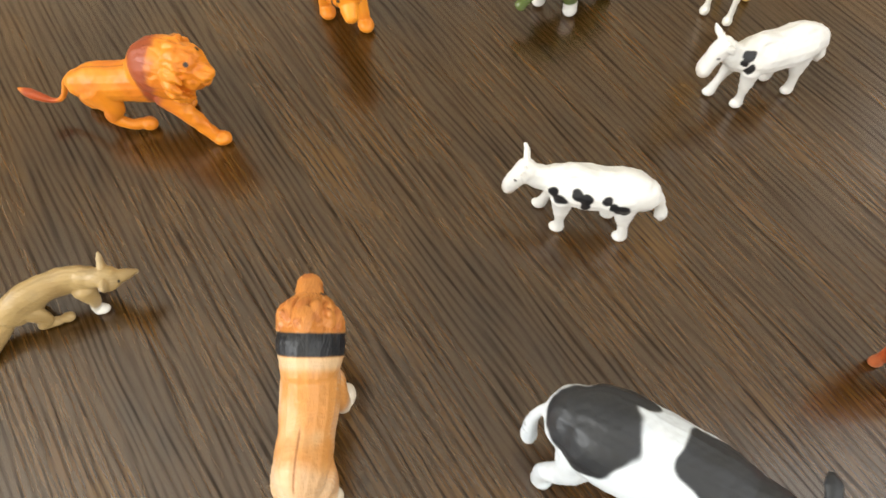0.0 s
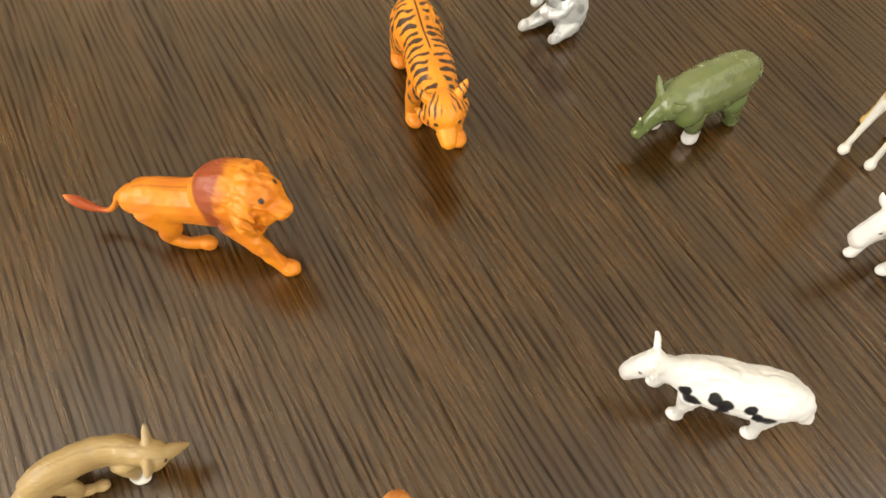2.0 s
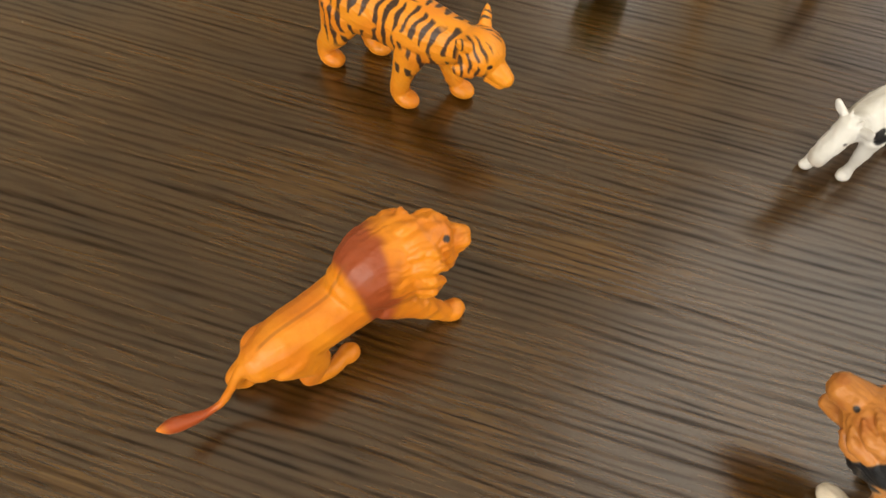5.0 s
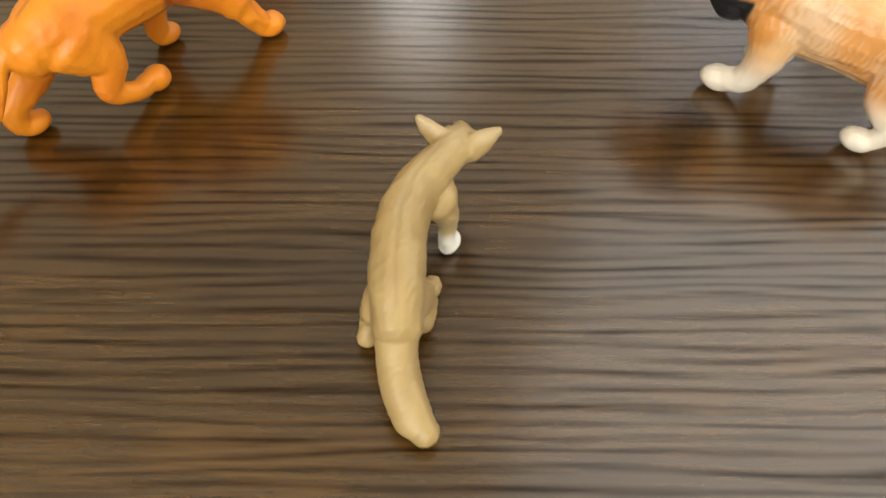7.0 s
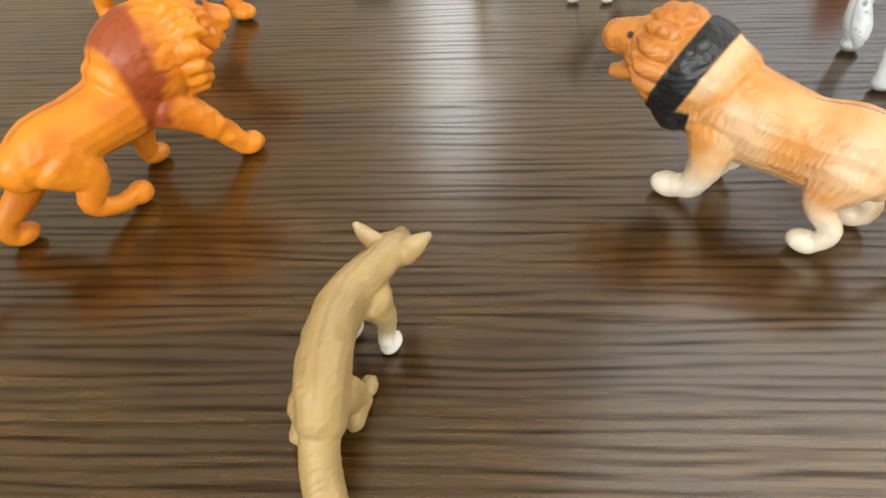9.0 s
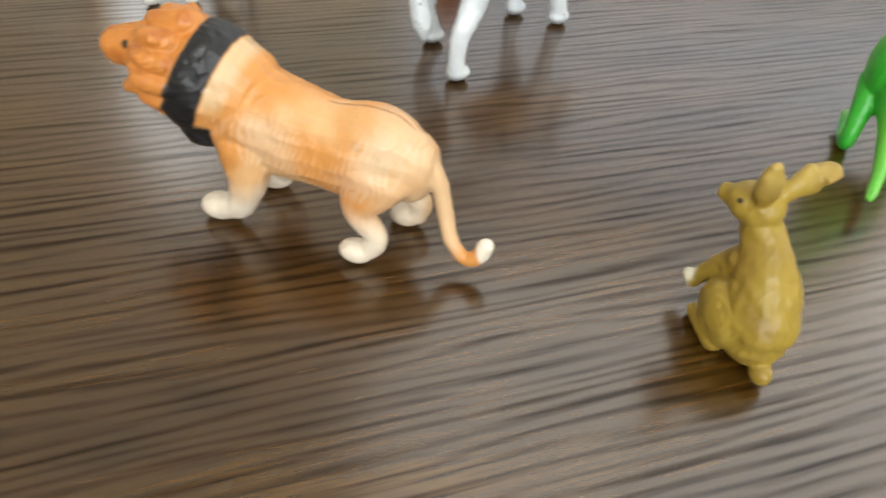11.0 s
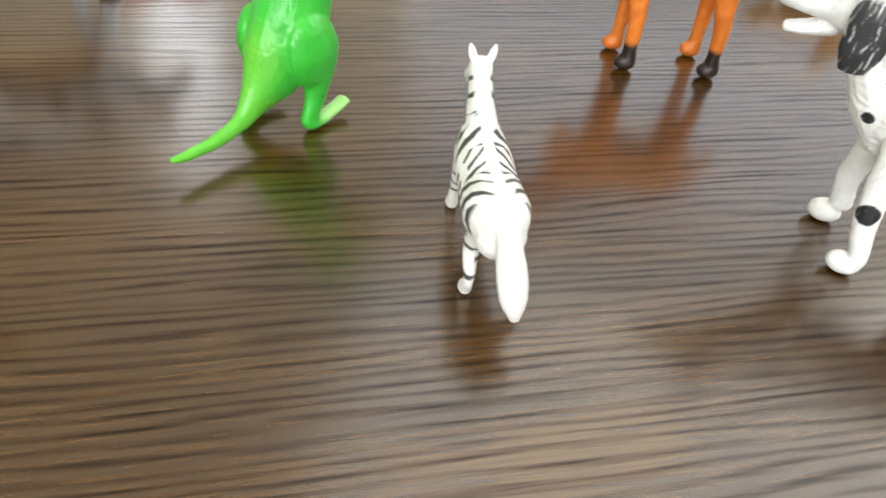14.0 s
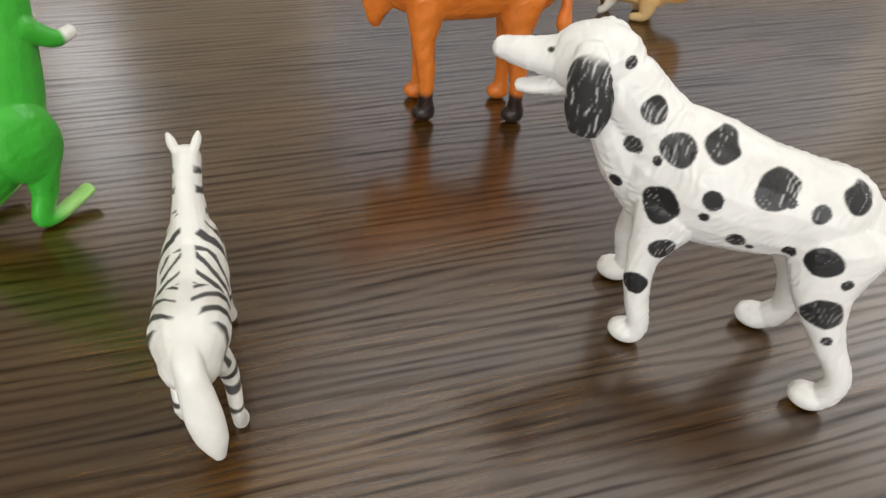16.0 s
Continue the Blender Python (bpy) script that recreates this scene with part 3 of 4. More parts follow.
# two small white cows
def small_cow(label, origin, yaw, patches, head_turn, hz):
    c = Clay()
    c.tube((-27, 0, 35, 8, 9.5), (-19, 0, 36, 11.5, 12.5), (-4, 0, 34.5, 11.5, 12), (10, 0, 35, 11, 12), (19, 0, 37, 8, 9.5))
    c.tube((-26, 0, 45, 3, 2), (-16, 0, 47.6, 4.4, 2.4), (-8, 0, 45.6, 3, 1.6)), c.tube((0, 0, 45.5, 3, 1.5), (9, 0, 47, 4, 2), (16, 0, 45.6, 3, 1.6))
    hy = head_turn
    c.tube((13, 0, 38, 8.5, 10), (23, hy * 0.4, 38, 6.2, 7.4), (32, hy * 0.8, hz - 1, 5.2, 6))
    c.tube((33, hy * 0.9, hz + 1, 6, 5.8), (37, hy, hz - 5, 5.2, 5), (40, hy, hz - 12, 4.5, 4.2), (41, hy, hz - 15.5, 4.6, 4))
    for s in (1, -1):
        c.tube((33, hy + 4 * s, hz + 2, 1.8, 1.6), (34.5, hy + 7.5 * s, hz + 5, 2.8, 1.7), (36, hy + 10 * s, hz + 8.5, 1.1, 0.9))
        c.tube((34, hy + 2.4 * s, hz + 4, 1.1), (34.5, hy + 3.2 * s, hz + 8.5, 0.6))
    for x, s, f in ((13, 1, -1), (15, -1, 8), (-18, 1, -3.5), (-19, -1, 5)):
        c.tube((x, 6 * s, 30, 4.8, 7), (x + f * 0.4, 6.6 * s, 19, 3.2, 3.8), (x + f * 0.8, 6.6 * s, 9, 2.5, 2.8), (x + f, 6.6 * s, 3.4, 2.9, 3)), c.ball(x + f + 1, 6.6 * s, 2.8, 4, 3.2, 2.8)
    c.ball(-12, 0, 23.5, 5, 4, 3.4)
    c.tube((-28, 0, 42, 2.2, 2.2), (-33, -0.5, 37, 1.9), (-36, -1, 28, 2.4), (-38, -1, 20, 3.6), (-39, -1, 15, 2.0))

    def paint(p, n):
        col = over(solid(p, WHITE), (0.70, 0.68, 0.62), ease(lump(p, 0.06, 3), 0.1, 0.9) * 0.4)
        col = over(col, (0.55, 0.49, 0.42), (1 - ease(p[:, 2], hz - 16, hz - 11)) * ease(p[:, 0], 33, 36) * 0.7)
        for q, size in patches:
            d = np.linalg.norm((p - np.array(q)) * [1, 0.5, 1], axis=1) + 1.3 * lump(p, 0.11, q[0])
            col = over(col, BLACK, 1 - ease(d, size * 0.88, size))
        return dots(col, p, DARK, 1.1, (38, hy + 4.4, hz - 3), (38, hy - 4.4, hz - 3))

    return figure("toy_cow", label, "toy animal", c, origin, yaw, paint, SATIN, relief=lambda p: 0.5 * lump(p, 0.07, 2) + 0.22 * lump(p, 0.2, 4), scale=0.95)


small_cow("small white plastic toy cow with black patches on its side", (130, -51.5), 155, (((19, 9, 38), 3.2), ((15, 10, 34), 4.2), ((6, 11, 40), 3.6), ((2, 11, 38), 4.0), ((2, 11, 34), 3.6), ((-8, 11, 40), 3.2), ((-12, 11, 37), 3.0), ((-16, 11, 34), 5.0), ((0, -11, 36), 5), ((-18, -10, 38), 5)), 1.5, 43)
small_cow("small white plastic toy cow with one black neck patch", (251, 5), 183, (((20, 9, 44), 3.6), ((22, 9, 39), 2.6), ((18, 10, 35), 3.6), ((-14, -11, 36), 5), ((6, -11, 36), 5)), -1.0, 48)
lion(), tiger(), koala(), rhino(), giraffe()


# tan fox, back arched, long tail on the table
def fox():
    c = Clay()
    c.tube((-27, -1.5, 16, 5.6, 8), (-18, 2, 21, 6.6, 8.5), (-6, 5.5, 23, 6.1, 7.5), (5, 6, 23, 5.8, 7.5), (13, 4, 24, 5.2, 6.6))
    c.tube((10, 4.5, 24.5, 5.2, 6.2), (17, 1.8, 26, 4.8, 5), (21, 0.6, 26, 4.8, 4.6))
    c.ball(21.5, 0.4, 25.6, 5.8, 6.2, 4.8, -20)
    c.tube((24, 0.8, 25, 4, 3.6), (29, 2.4, 22.8, 2.6, 2.4), (33, 3.8, 21.2, 1.3, 1.2))
    c.tube((19.5, 3.2, 26.5, 3.4, 2.4), (19.6, 6.8, 29.4, 3, 1.9), (20, 11, 32.6, 1.0, 0.8)), c.tube((20, -2.6, 26.5, 3.4, 2.4), (20.8, -5.4, 29.6, 3, 1.9), (21.6, -9.2, 33, 1.0, 0.8))
    c.tube((8, 0.5, 19, 4, 6), (9, -1, 11, 2.6, 3.2), (7, -1.4, 5, 2.2, 2.4)), c.ball(8.8, -1.6, 2.6, 4.2, 2.8, 2.6)
    c.tube((7, 9, 19, 4, 6), (7, 10, 11, 2.6, 3.2), (7, 10.5, 5, 2.2, 2.4)), c.ball(9.5, 10.5, 2.6, 4.2, 2.8, 2.6)
    c.tube((-20, -1, 16, 4.2, 6.5), (-15, -3.4, 9, 3, 4), (-18, -3.8, 4, 2.4, 2.6), (-11, -2.8, 3.2, 2.2, 2.4)), c.ball(-7, -2, 3, 3.4, 2.7, 2.7)
    c.tube((-22, 5, 16, 4, 6.5), (-22, 7, 8, 3, 4), (-26, 7.4, 3.4, 2.4, 2.6)), c.ball(-22, 7.6, 2.6, 4, 2.6, 2.6)
    c.tube((-23, 0, 18, 4.2, 4.6), (-30, -2, 13.5, 4.6, 5), (-36.5, -5.4, 8.4, 4.9, 5), (-41.5, -10, 5.4, 4.7, 4.8), (-44, -13.6, 4.2, 3.4, 3.6))

    def crease(p):
        spine = np.interp(p[:, 0], (-27, -18, -6, 5, 13, 18), (-1.5, 2, 5.5, 6, 4, 1.6))
        return np.exp(-((p[:, 1] - spine) / 0.6) ** 2) * mask(p[:, 2], 22, 25) * (1 - mask(p[:, 0], 14, 18))

    def paint(p, n):
        x, y, z = p.T
        col = solid(p, (0.42, 0.29, 0.12))
        col = over(col, (0.29, 0.185, 0.07), ease(lump(p, 0.05, 1), -0.1, 0.9) * 0.6)
        col = over(col, (0.47, 0.36, 0.20), (1 - ease(z, 8, 18)) * ease(x, -8, 4) * 0.8)
        col = over(col, (0.80, 0.78, 0.72), ease(x, 2.5, 6) * (1 - ease(z, 6, 9.5)))
        col = over(col, (0.55, 0.44, 0.27), ease(z, 29.5, 31.5) * 0.4)
        col = over(col, (0.55, 0.46, 0.30), ease(x, 28, 31) * (1 - ease(z, 20.5, 22)))
        # shade of the spine groove, put into the paint
        col = over(col, (0.20, 0.12, 0.045), crease(p)[:, None] * 0.25)
        return dots(col, p, DARK, 0.9, (26.5, 4.6, 26.2), (26.3, -2.6, 26.2))

    return figure("toy_fox", "tan plastic toy fox with white front paws and long tail", "toy animal", c, (-120, -38), 0, paint, SATIN, 0.48, relief=lambda p: 0.35 * lump(p, 0.10, 2) + 0.2 * strokes(p, 2.2, (0.3, 1, 0.5), 2, 7) - 0.16 * crease(p))


# tawny lion with a black collar of mane
def collared_lion():
    c = Clay()
    c.tube((-36, 0, 29, 8, 11), (-27, 0, 30, 11.5, 15), (-12, 0, 30, 11.5, 13.5), (4, 0, 32, 12.5, 15), (14, 0, 35, 12, 15.5), (22, 0, 40, 11, 14))
    c.tube((14, 0, 38, 12, 15), (22, 0, 41, 14, 17), (28, 0.5, 43, 13.5, 16), (33, 1, 45, 11, 12))
    c.ball(34, 1, 45.5, 11.5, 11.5, 11)
    c.tube((36, 1, 47.5, 8.5, 6.6), (42, 1.8, 47.8, 6.6, 6), (48, 2.5, 46.8, 5.4, 5.4))
    for k in range(13):
        a = 2 * math.pi * k / 13
        c.tube((29, 0.5 + 11 * math.cos(a), 44 + 12 * math.sin(a), 3.4), (34.5, 1 + 11.6 * math.cos(a), 45 + 12 * math.sin(a), 2.6), (38.5, 1.4 + 10 * math.cos(a + 0.2), 45 + 10.4 * math.sin(a + 0.2), 0.9))
    c.tube((37, 1, 38.5, 6, 4), (44, 2, 36, 4.6, 2.8), (47.5, 2.4, 35, 3.2, 2.2))
    c.tube((32, 8.5, 54, 2.4, 3), (31, 10.5, 56, 1.6, 2)), c.tube((32, -7, 54, 2.4, 3), (31, -9, 56, 1.6, 2))
    c.ball(28, 0.5, 57.5, 6, 5, 3.4)
    c.tube((24, 0, 34, 10, 10), (30, 0.4, 32, 7.5, 8), (36, 0.8, 37, 5, 5)), c.ball(25.5, 0.3, 28.5, 8, 9, 8.5)
    c.tube((10, 8, 28, 5.6, 9), (10, 9.5, 17, 4.6, 6), (13, 9.5, 8, 4, 4.4), (18, 9, 5, 4, 4)), c.ball(20.5, 8.6, 4.2, 6, 4.7, 4.2)
    c.tube((10, -8, 28, 5.6, 9), (8, -9.5, 17, 4.6, 6), (8, -10, 8, 4, 4.4)), c.ball(13, -10.4, 4.2, 6, 4.7, 4.2)
    c.tube((-27, 7, 28, 6, 11), (-24.5, 9.4, 17, 3.9, 5.2), (-29.5, 10.4, 10, 2.8, 3.4), (-27.5, 10.8, 5, 3, 3.2)), c.ball(-24, 11, 3.8, 5.2, 4, 3.8)
    c.tube((-27, -7, 28, 6.5, 11), (-28, -9, 17, 4.2, 5.6), (-36, -9, 10, 3, 3.6), (-35, -9, 5, 3.2, 3.4)), c.ball(-31.5, -9.4, 3.8, 5.4, 4.2, 3.8)
    c.tube((-36, 0, 35, 3.4, 3.6), (-42, 1, 30, 2.6), (-46, 2, 20, 2.2), (-49.5, 4, 10, 2.1), (-54, 5.4, 6.4, 2.0), (-58, 5, 8, 2.3), (-59.4, 4.4, 12, 2.3))

    def paint(p, n):
        x, y, z = p.T
        col = solid(p, (0.66, 0.29, 0.075))
        pale = ease(lump(p, 0.028, 2) + 0.25 * lump(p, 0.09, 3), -0.25, 0.5)
        hair = strokes(p, 1.9, (1, 0.1, 0.3), 2.5, 7)
        col = over(col, (0.78, 0.58, 0.33), pale * 0.45)
        col = over(col, (0.86, 0.80, 0.68), ease(0.8 * hair + 0.9 * lump(p, 0.036, 2.6), 0.15, 0.75) * (1 - ease(z, 38, 43)) * ease(z, 12, 18) * 0.22)
        col = over(col, (0.78, 0.70, 0.58), (1 - ease(z + 2.5 * lump(p, 0.05, 4), 10, 21)) * ease(x, -40, -36) * 0.95)
        col = over(col, (0.74, 0.56, 0.36), ease(-x + 0.15 * z + 3 * lump(p, 0.04, 5), 27, 36) * (1 - ease(-x, 50, 54)) * 0.5)
        col = over(col, (0.82, 0.74, 0.62), ease(-x + 0.5 * z, 62, 63.5) * ease(-x, 55, 57))
        along = x + 0.42 * (z - 44)
        front = ease(along, 26, 29)
        col = over(col, (0.58, 0.22, 0.045), front)
        col = over(col, (0.42, 0.12, 0.025), front * ease(lump(p, 0.12, 6), 0.1, 0.7) * 0.6)
        band = ease(along, 17.2, 18.2) * (1 - ease(along, 27.5, 28.5)) * ease(z, 18, 20)
        col = over(col, (0.012, 0.013, 0.016), np.maximum(band, ease(x + 0.15 * z, 22.5, 23.5) * ease(z, 18, 19.5) * (1 - ease(z, 32, 34)) * (1 - ease(along, 27.5, 28.5))))
        col = over(col, (0.72, 0.55, 0.34), ease(along, 10, 14) * (1 - ease(along, 17, 17.6)) * ease(z, 36, 44) * 0.7)
        col = over(col, (0.30, 0.10, 0.03), (1 - ease(np.abs(y), 0.15, 0.45)) * ease(z, 40, 42) * (1 - ease(x, -14, -10)) * 0.8)
        return dots(col, p, DARK, 1.3, (42, 7.6, 50.8), (42, -4.2, 50.8))

    def fur(p):
        x, y, z = p.T
        along = x + 0.42 * (z - 44)
        coat = strokes(p, 1.9, (1, 0.1, 0.3), 2.5, 7) * mask(z, 12, 20) * (1 - mask(along, 14, 17)) * (1 - mask(-x, 38, 42))
        band = strokes(p, 1.8, (0.1, 0.75, 0.75), 1, 6) * mask(along, 16, 18) * (1 - mask(along, 27, 29))
        face = strokes(p, 1.9, (0.3, 0.8, 0.7), 2, 5) * mask(along, 28, 30)
        return 0.11 * coat + 0.3 * band + 0.3 * face + 0.3 * lump(p, 0.07, 3) + 0.12 * lump(p, 0.2, 3)

    return figure("toy_lion_with_black_collar", "tawny plastic toy lion with carved fur, black collar and white paws", "toy animal", c, (-18, -122), 74, paint, FUR, 0.42, 2, relief=fur)


# large black and white cow
def big_cow():
    c = Clay()
    c.tube((-36, 0, 53, 13, 15), (-26, 0, 54, 18, 19), (-8, 0, 52, 18.5, 20), (12, 0, 52, 17.5, 19), (28, 0, 54, 14, 17), (38, 0, 58, 10, 13))
    c.tube((32, 0, 58, 9.5, 13), (44, 0, 64, 7.5, 10), (53, 0, 68, 7.5, 8.5))
    c.tube((51, 0, 69, 8, 8.5), (60, 0, 63, 6.5, 6.5), (69, 0, 56, 5.4, 5))
    for s in (1, -1):
        c.tube((50, 7 * s, 72, 2.6, 2), (48, 14 * s, 73, 3.4, 1.6), (47, 18 * s, 72, 1.4, 0.8))
        c.tube((52, 4 * s, 76, 1.8), (53, 7 * s, 81, 1.3), (55, 7 * s, 84, 0.6))
    for x, s, f, w in ((-28, -1, -10, 15), (-26, 1, 2, 13), (26, -1, 8, 9), (27, 1, -2, 9)):
        c.tube((x, 9 * s, 48, 7, 11), (x + f * 0.3 + 2, w * 0.92 * s, 32, 5, 6.4), (x + f * 0.6 - (3 if x < 0 else 0), w * s, 18, 3.6, 4.2), (x + f, w * s, 7, 3.4, 3.6), (x + f + 0.5, w * s, 3.4, 4.2, 4.4)), c.ball(x + f + 1.4, w * s, 3, 5, 4.4, 3)
    c.ball(-16, 0, 34, 8, 7, 6)
    c.tube((-40, 0, 62, 2.6, 2.6), (-46, -1, 55, 2.2), (-49.5, -2.5, 44, 2.2), (-50, -4, 34, 3), (-49, -5.5, 24, 3.8, 3.4), (-48, -6, 17, 1.6))

    def paint(p, n):
        x, y, z = p.T
        col = over(solid(p, (0.74, 0.79, 0.84)), (0.50, 0.55, 0.61), ease(lump(p, 0.08, 2), 0.1, 0.9) * 0.5)
        for q, r in (((-30, -3, 66), 19), ((-22, 14, 60), 13), ((16, 4, 70), 17), ((14, -16, 58), 9), ((34, 0, 72), 14), ((52, 0, 74), 11), ((49, 12, 72), 9), ((49, -12, 72), 9), ((-2, -18, 44), 7)):
            d = np.linalg.norm(p - np.array(q), axis=1) + 2.6 * lump(p, 0.05, q[0])
            col = over(col, (0.022, 0.024, 0.028), 1 - ease(d, r - 1.5, r))
        col = over(col, (0.10, 0.11, 0.13), ease(strokes(p, 4.2, (0.8, 0.5, 0.15), 5, 16) + 0.3 * lump(p, 0.05, 7), 0.62, 0.85) * (1 - ease(z, 34, 42)) * 0.8)
        return over(col, (0.20, 0.21, 0.22), (1 - ease(z, 1.5, 4.5)) * 0.8)

    return figure("toy_dairy_cow", "large black and white plastic toy dairy cow with short horns", "toy animal", c, (107, -183), -43, paint, SATIN, 0.75, relief=lambda p: 0.4 * lump(p, 0.06, 2) + 0.15 * lump(p, 0.22, 4))


# yellow-brown rabbit sitting up
def rabbit():
    c = Clay()
    c.tube((-10, 0, 9, 8.6, 9), (-8, 0, 15, 10, 11), (-3, 0, 25, 8.6, 9), (3, 1, 33, 6.0, 6.4), (6.5, 2.5, 38, 5, 5.2))
    c.ball(7.5, 4, 41.5, 7.5, 6, 6, 0, 50)
    c.tube((9.5, 5, 41.5, 4.6, 4.6), (12.5, 7, 40.5, 3.8, 3.8), (14.5, 8.2, 40, 3, 3))
    c.tube((5, 5, 44.5, 2.2, 2.2), (3.5, 6.5, 49, 3.2, 2.6), (2.5, 7.6, 54, 3.2, 2.2), (2, 8, 57.5, 1.8, 1.4)), c.tube((6, 1, 44.5, 2.2, 2.2), (7, -4, 47.5, 3.2, 2.4), (8, -8.5, 50, 4.2, 2.2), (8.6, -13, 51.8, 3.4, 1.6))
    for s in (1, -1):
        c.ball(-3, 8 * s, 12, 9.6, 4.6, 9.4, 20)
        c.tube((-6, 8 * s, 3.6, 3.4, 3.4), (2, 8.5 * s, 3, 2.8, 2.8), (6, 8.5 * s, 2.6, 2.4, 2.4))
        c.tube((2, 4.4 * s, 26, 4, 5), (7.5, 6.4 * s, 19, 2.8, 3.4), (11, 8.4 * s, 12, 2.3, 2.5)), c.ball(12.5, 9.6 * s, 10, 3.2, 2.8, 2.7)
    c.ball(-18.5, 0, 4.6, 3.6, 3, 3.4)

    def paint(p, n):
        x, y, z = p.T
        col = solid(p, (0.36, 0.25, 0.036))
        col = over(col, (0.25, 0.155, 0.022), ease(lump(p, 0.055, 2), -0.2, 0.8) * 0.75)
        col = over(col, (0.50, 0.36, 0.10), ease(z, 46, 55) * 0.6)
        col = over(col, (0.80, 0.75, 0.60), ease(x, 9.6, 11) * (1 - ease(z, 13, 16)))
        return dots(col, p, DARK, 0.8, (6.5, 9.8, 43.5), (13, 4.6, 43.5))

    return figure("toy_rabbit", "mustard brown plastic toy rabbit sitting up with long ears", "toy animal", c, (-52, -246), 8, paint, SATIN, 0.48, relief=lambda p: 0.4 * lump(p, 0.1, 2) + 0.2 * lump(p, 0.2, 5) + 0.12 * strokes(p, 1.8, (0.3, 1, 0.4), 2, 5), scale=0.95)


# bright green dinosaur on two legs
def dinosaur():
    c = Clay()
    c.tube((-59, 2, 9, 1.3), (-52, 1, 8.5, 2), (-42, 0, 9, 2.2, 2.6), (-31, 0, 11, 2.8, 3.6), (-23, 0, 16, 4.6, 6.6), (-13, 0, 25, 10.5, 12.5), (-4, 0, 38, 12.8, 14.8), (2, 0, 51, 11.6, 13.4), (8, 0, 66, 9.2, 10.2), (13, 0, 82, 8, 8.5), (18, 0, 94, 8, 8))
    c.tube((12, 0, 97, 8, 8.5), (24, 0, 99, 9, 9), (38, 0, 96, 7, 6.5), (47, 0, 94, 5, 4.6))
    c.tube((22, 0, 89, 6, 3), (36, 0, 86, 5, 2.4), (43, 0, 85, 3.6, 2))
    for s, f in ((1, -10), (-1, 2)):
        c.ball(-4 + f * 0.3, (8.8 if s > 0 else 10.2) * s, 32, 12, 7, 15, 15)
        c.tube((-2 + f * 0.5, 10 * s, 24, 6, 7), (-5 + f, 10.4 * s, 13, 3.6, 4.4), (-9 + f, 10.6 * s, 5, 2.8, 3.4), (-5 + f, 11 * s, 3, 2.9, 2.6), (2 + f, 11.3 * s, 4, 3, 2), (9.5 + f, 11.6 * s, 6, 3.2, 1.6))
        c.tube((10, 7 * s, 64, 3.6, 4), (18, 9 * s, 58, 2.6, 2.8), (24, 9 * s, 58, 2.2, 2.2))

    def paint(p, n):
        x, y, z = p.T
        col = solid(p, (0.050, 0.45, 0.036))
        col = over(col, (0.045, 0.40, 0.03), ease(lump(p, 0.03, 1), -0.2, 0.8) * 0.7)
        col = over(col, (0.20, 0.58, 0.04), (1 - ease(np.abs(y) + 2 * lump(p, 0.05, 3), 3, 10)) * (1 - ease(z, 34, 48)) * 0.55)
        col = over(col, (0.36, 0.66, 0.20), ease(x, -6, 2) * (1 - ease(z, 8, 12)) * 0.9)
        col = over(col, WHITE, ease(x, 19, 21) * (1 - ease(z, 60, 63)) * ease(z, 40, 50))
        return dots(col, p, DARK, 1.6, (28, 8.6, 102), (28, -8.6, 102))

    return figure("toy_dinosaur", "bright green glossy plastic toy dinosaur on two legs with tail", "toy animal", c, (53.5, -331), -26, paint, SCALES, 0.6, relief=lambda p: 0.2 * lump(p, 0.08, 2) + 0.08 * lump(p, 0.35, 3))


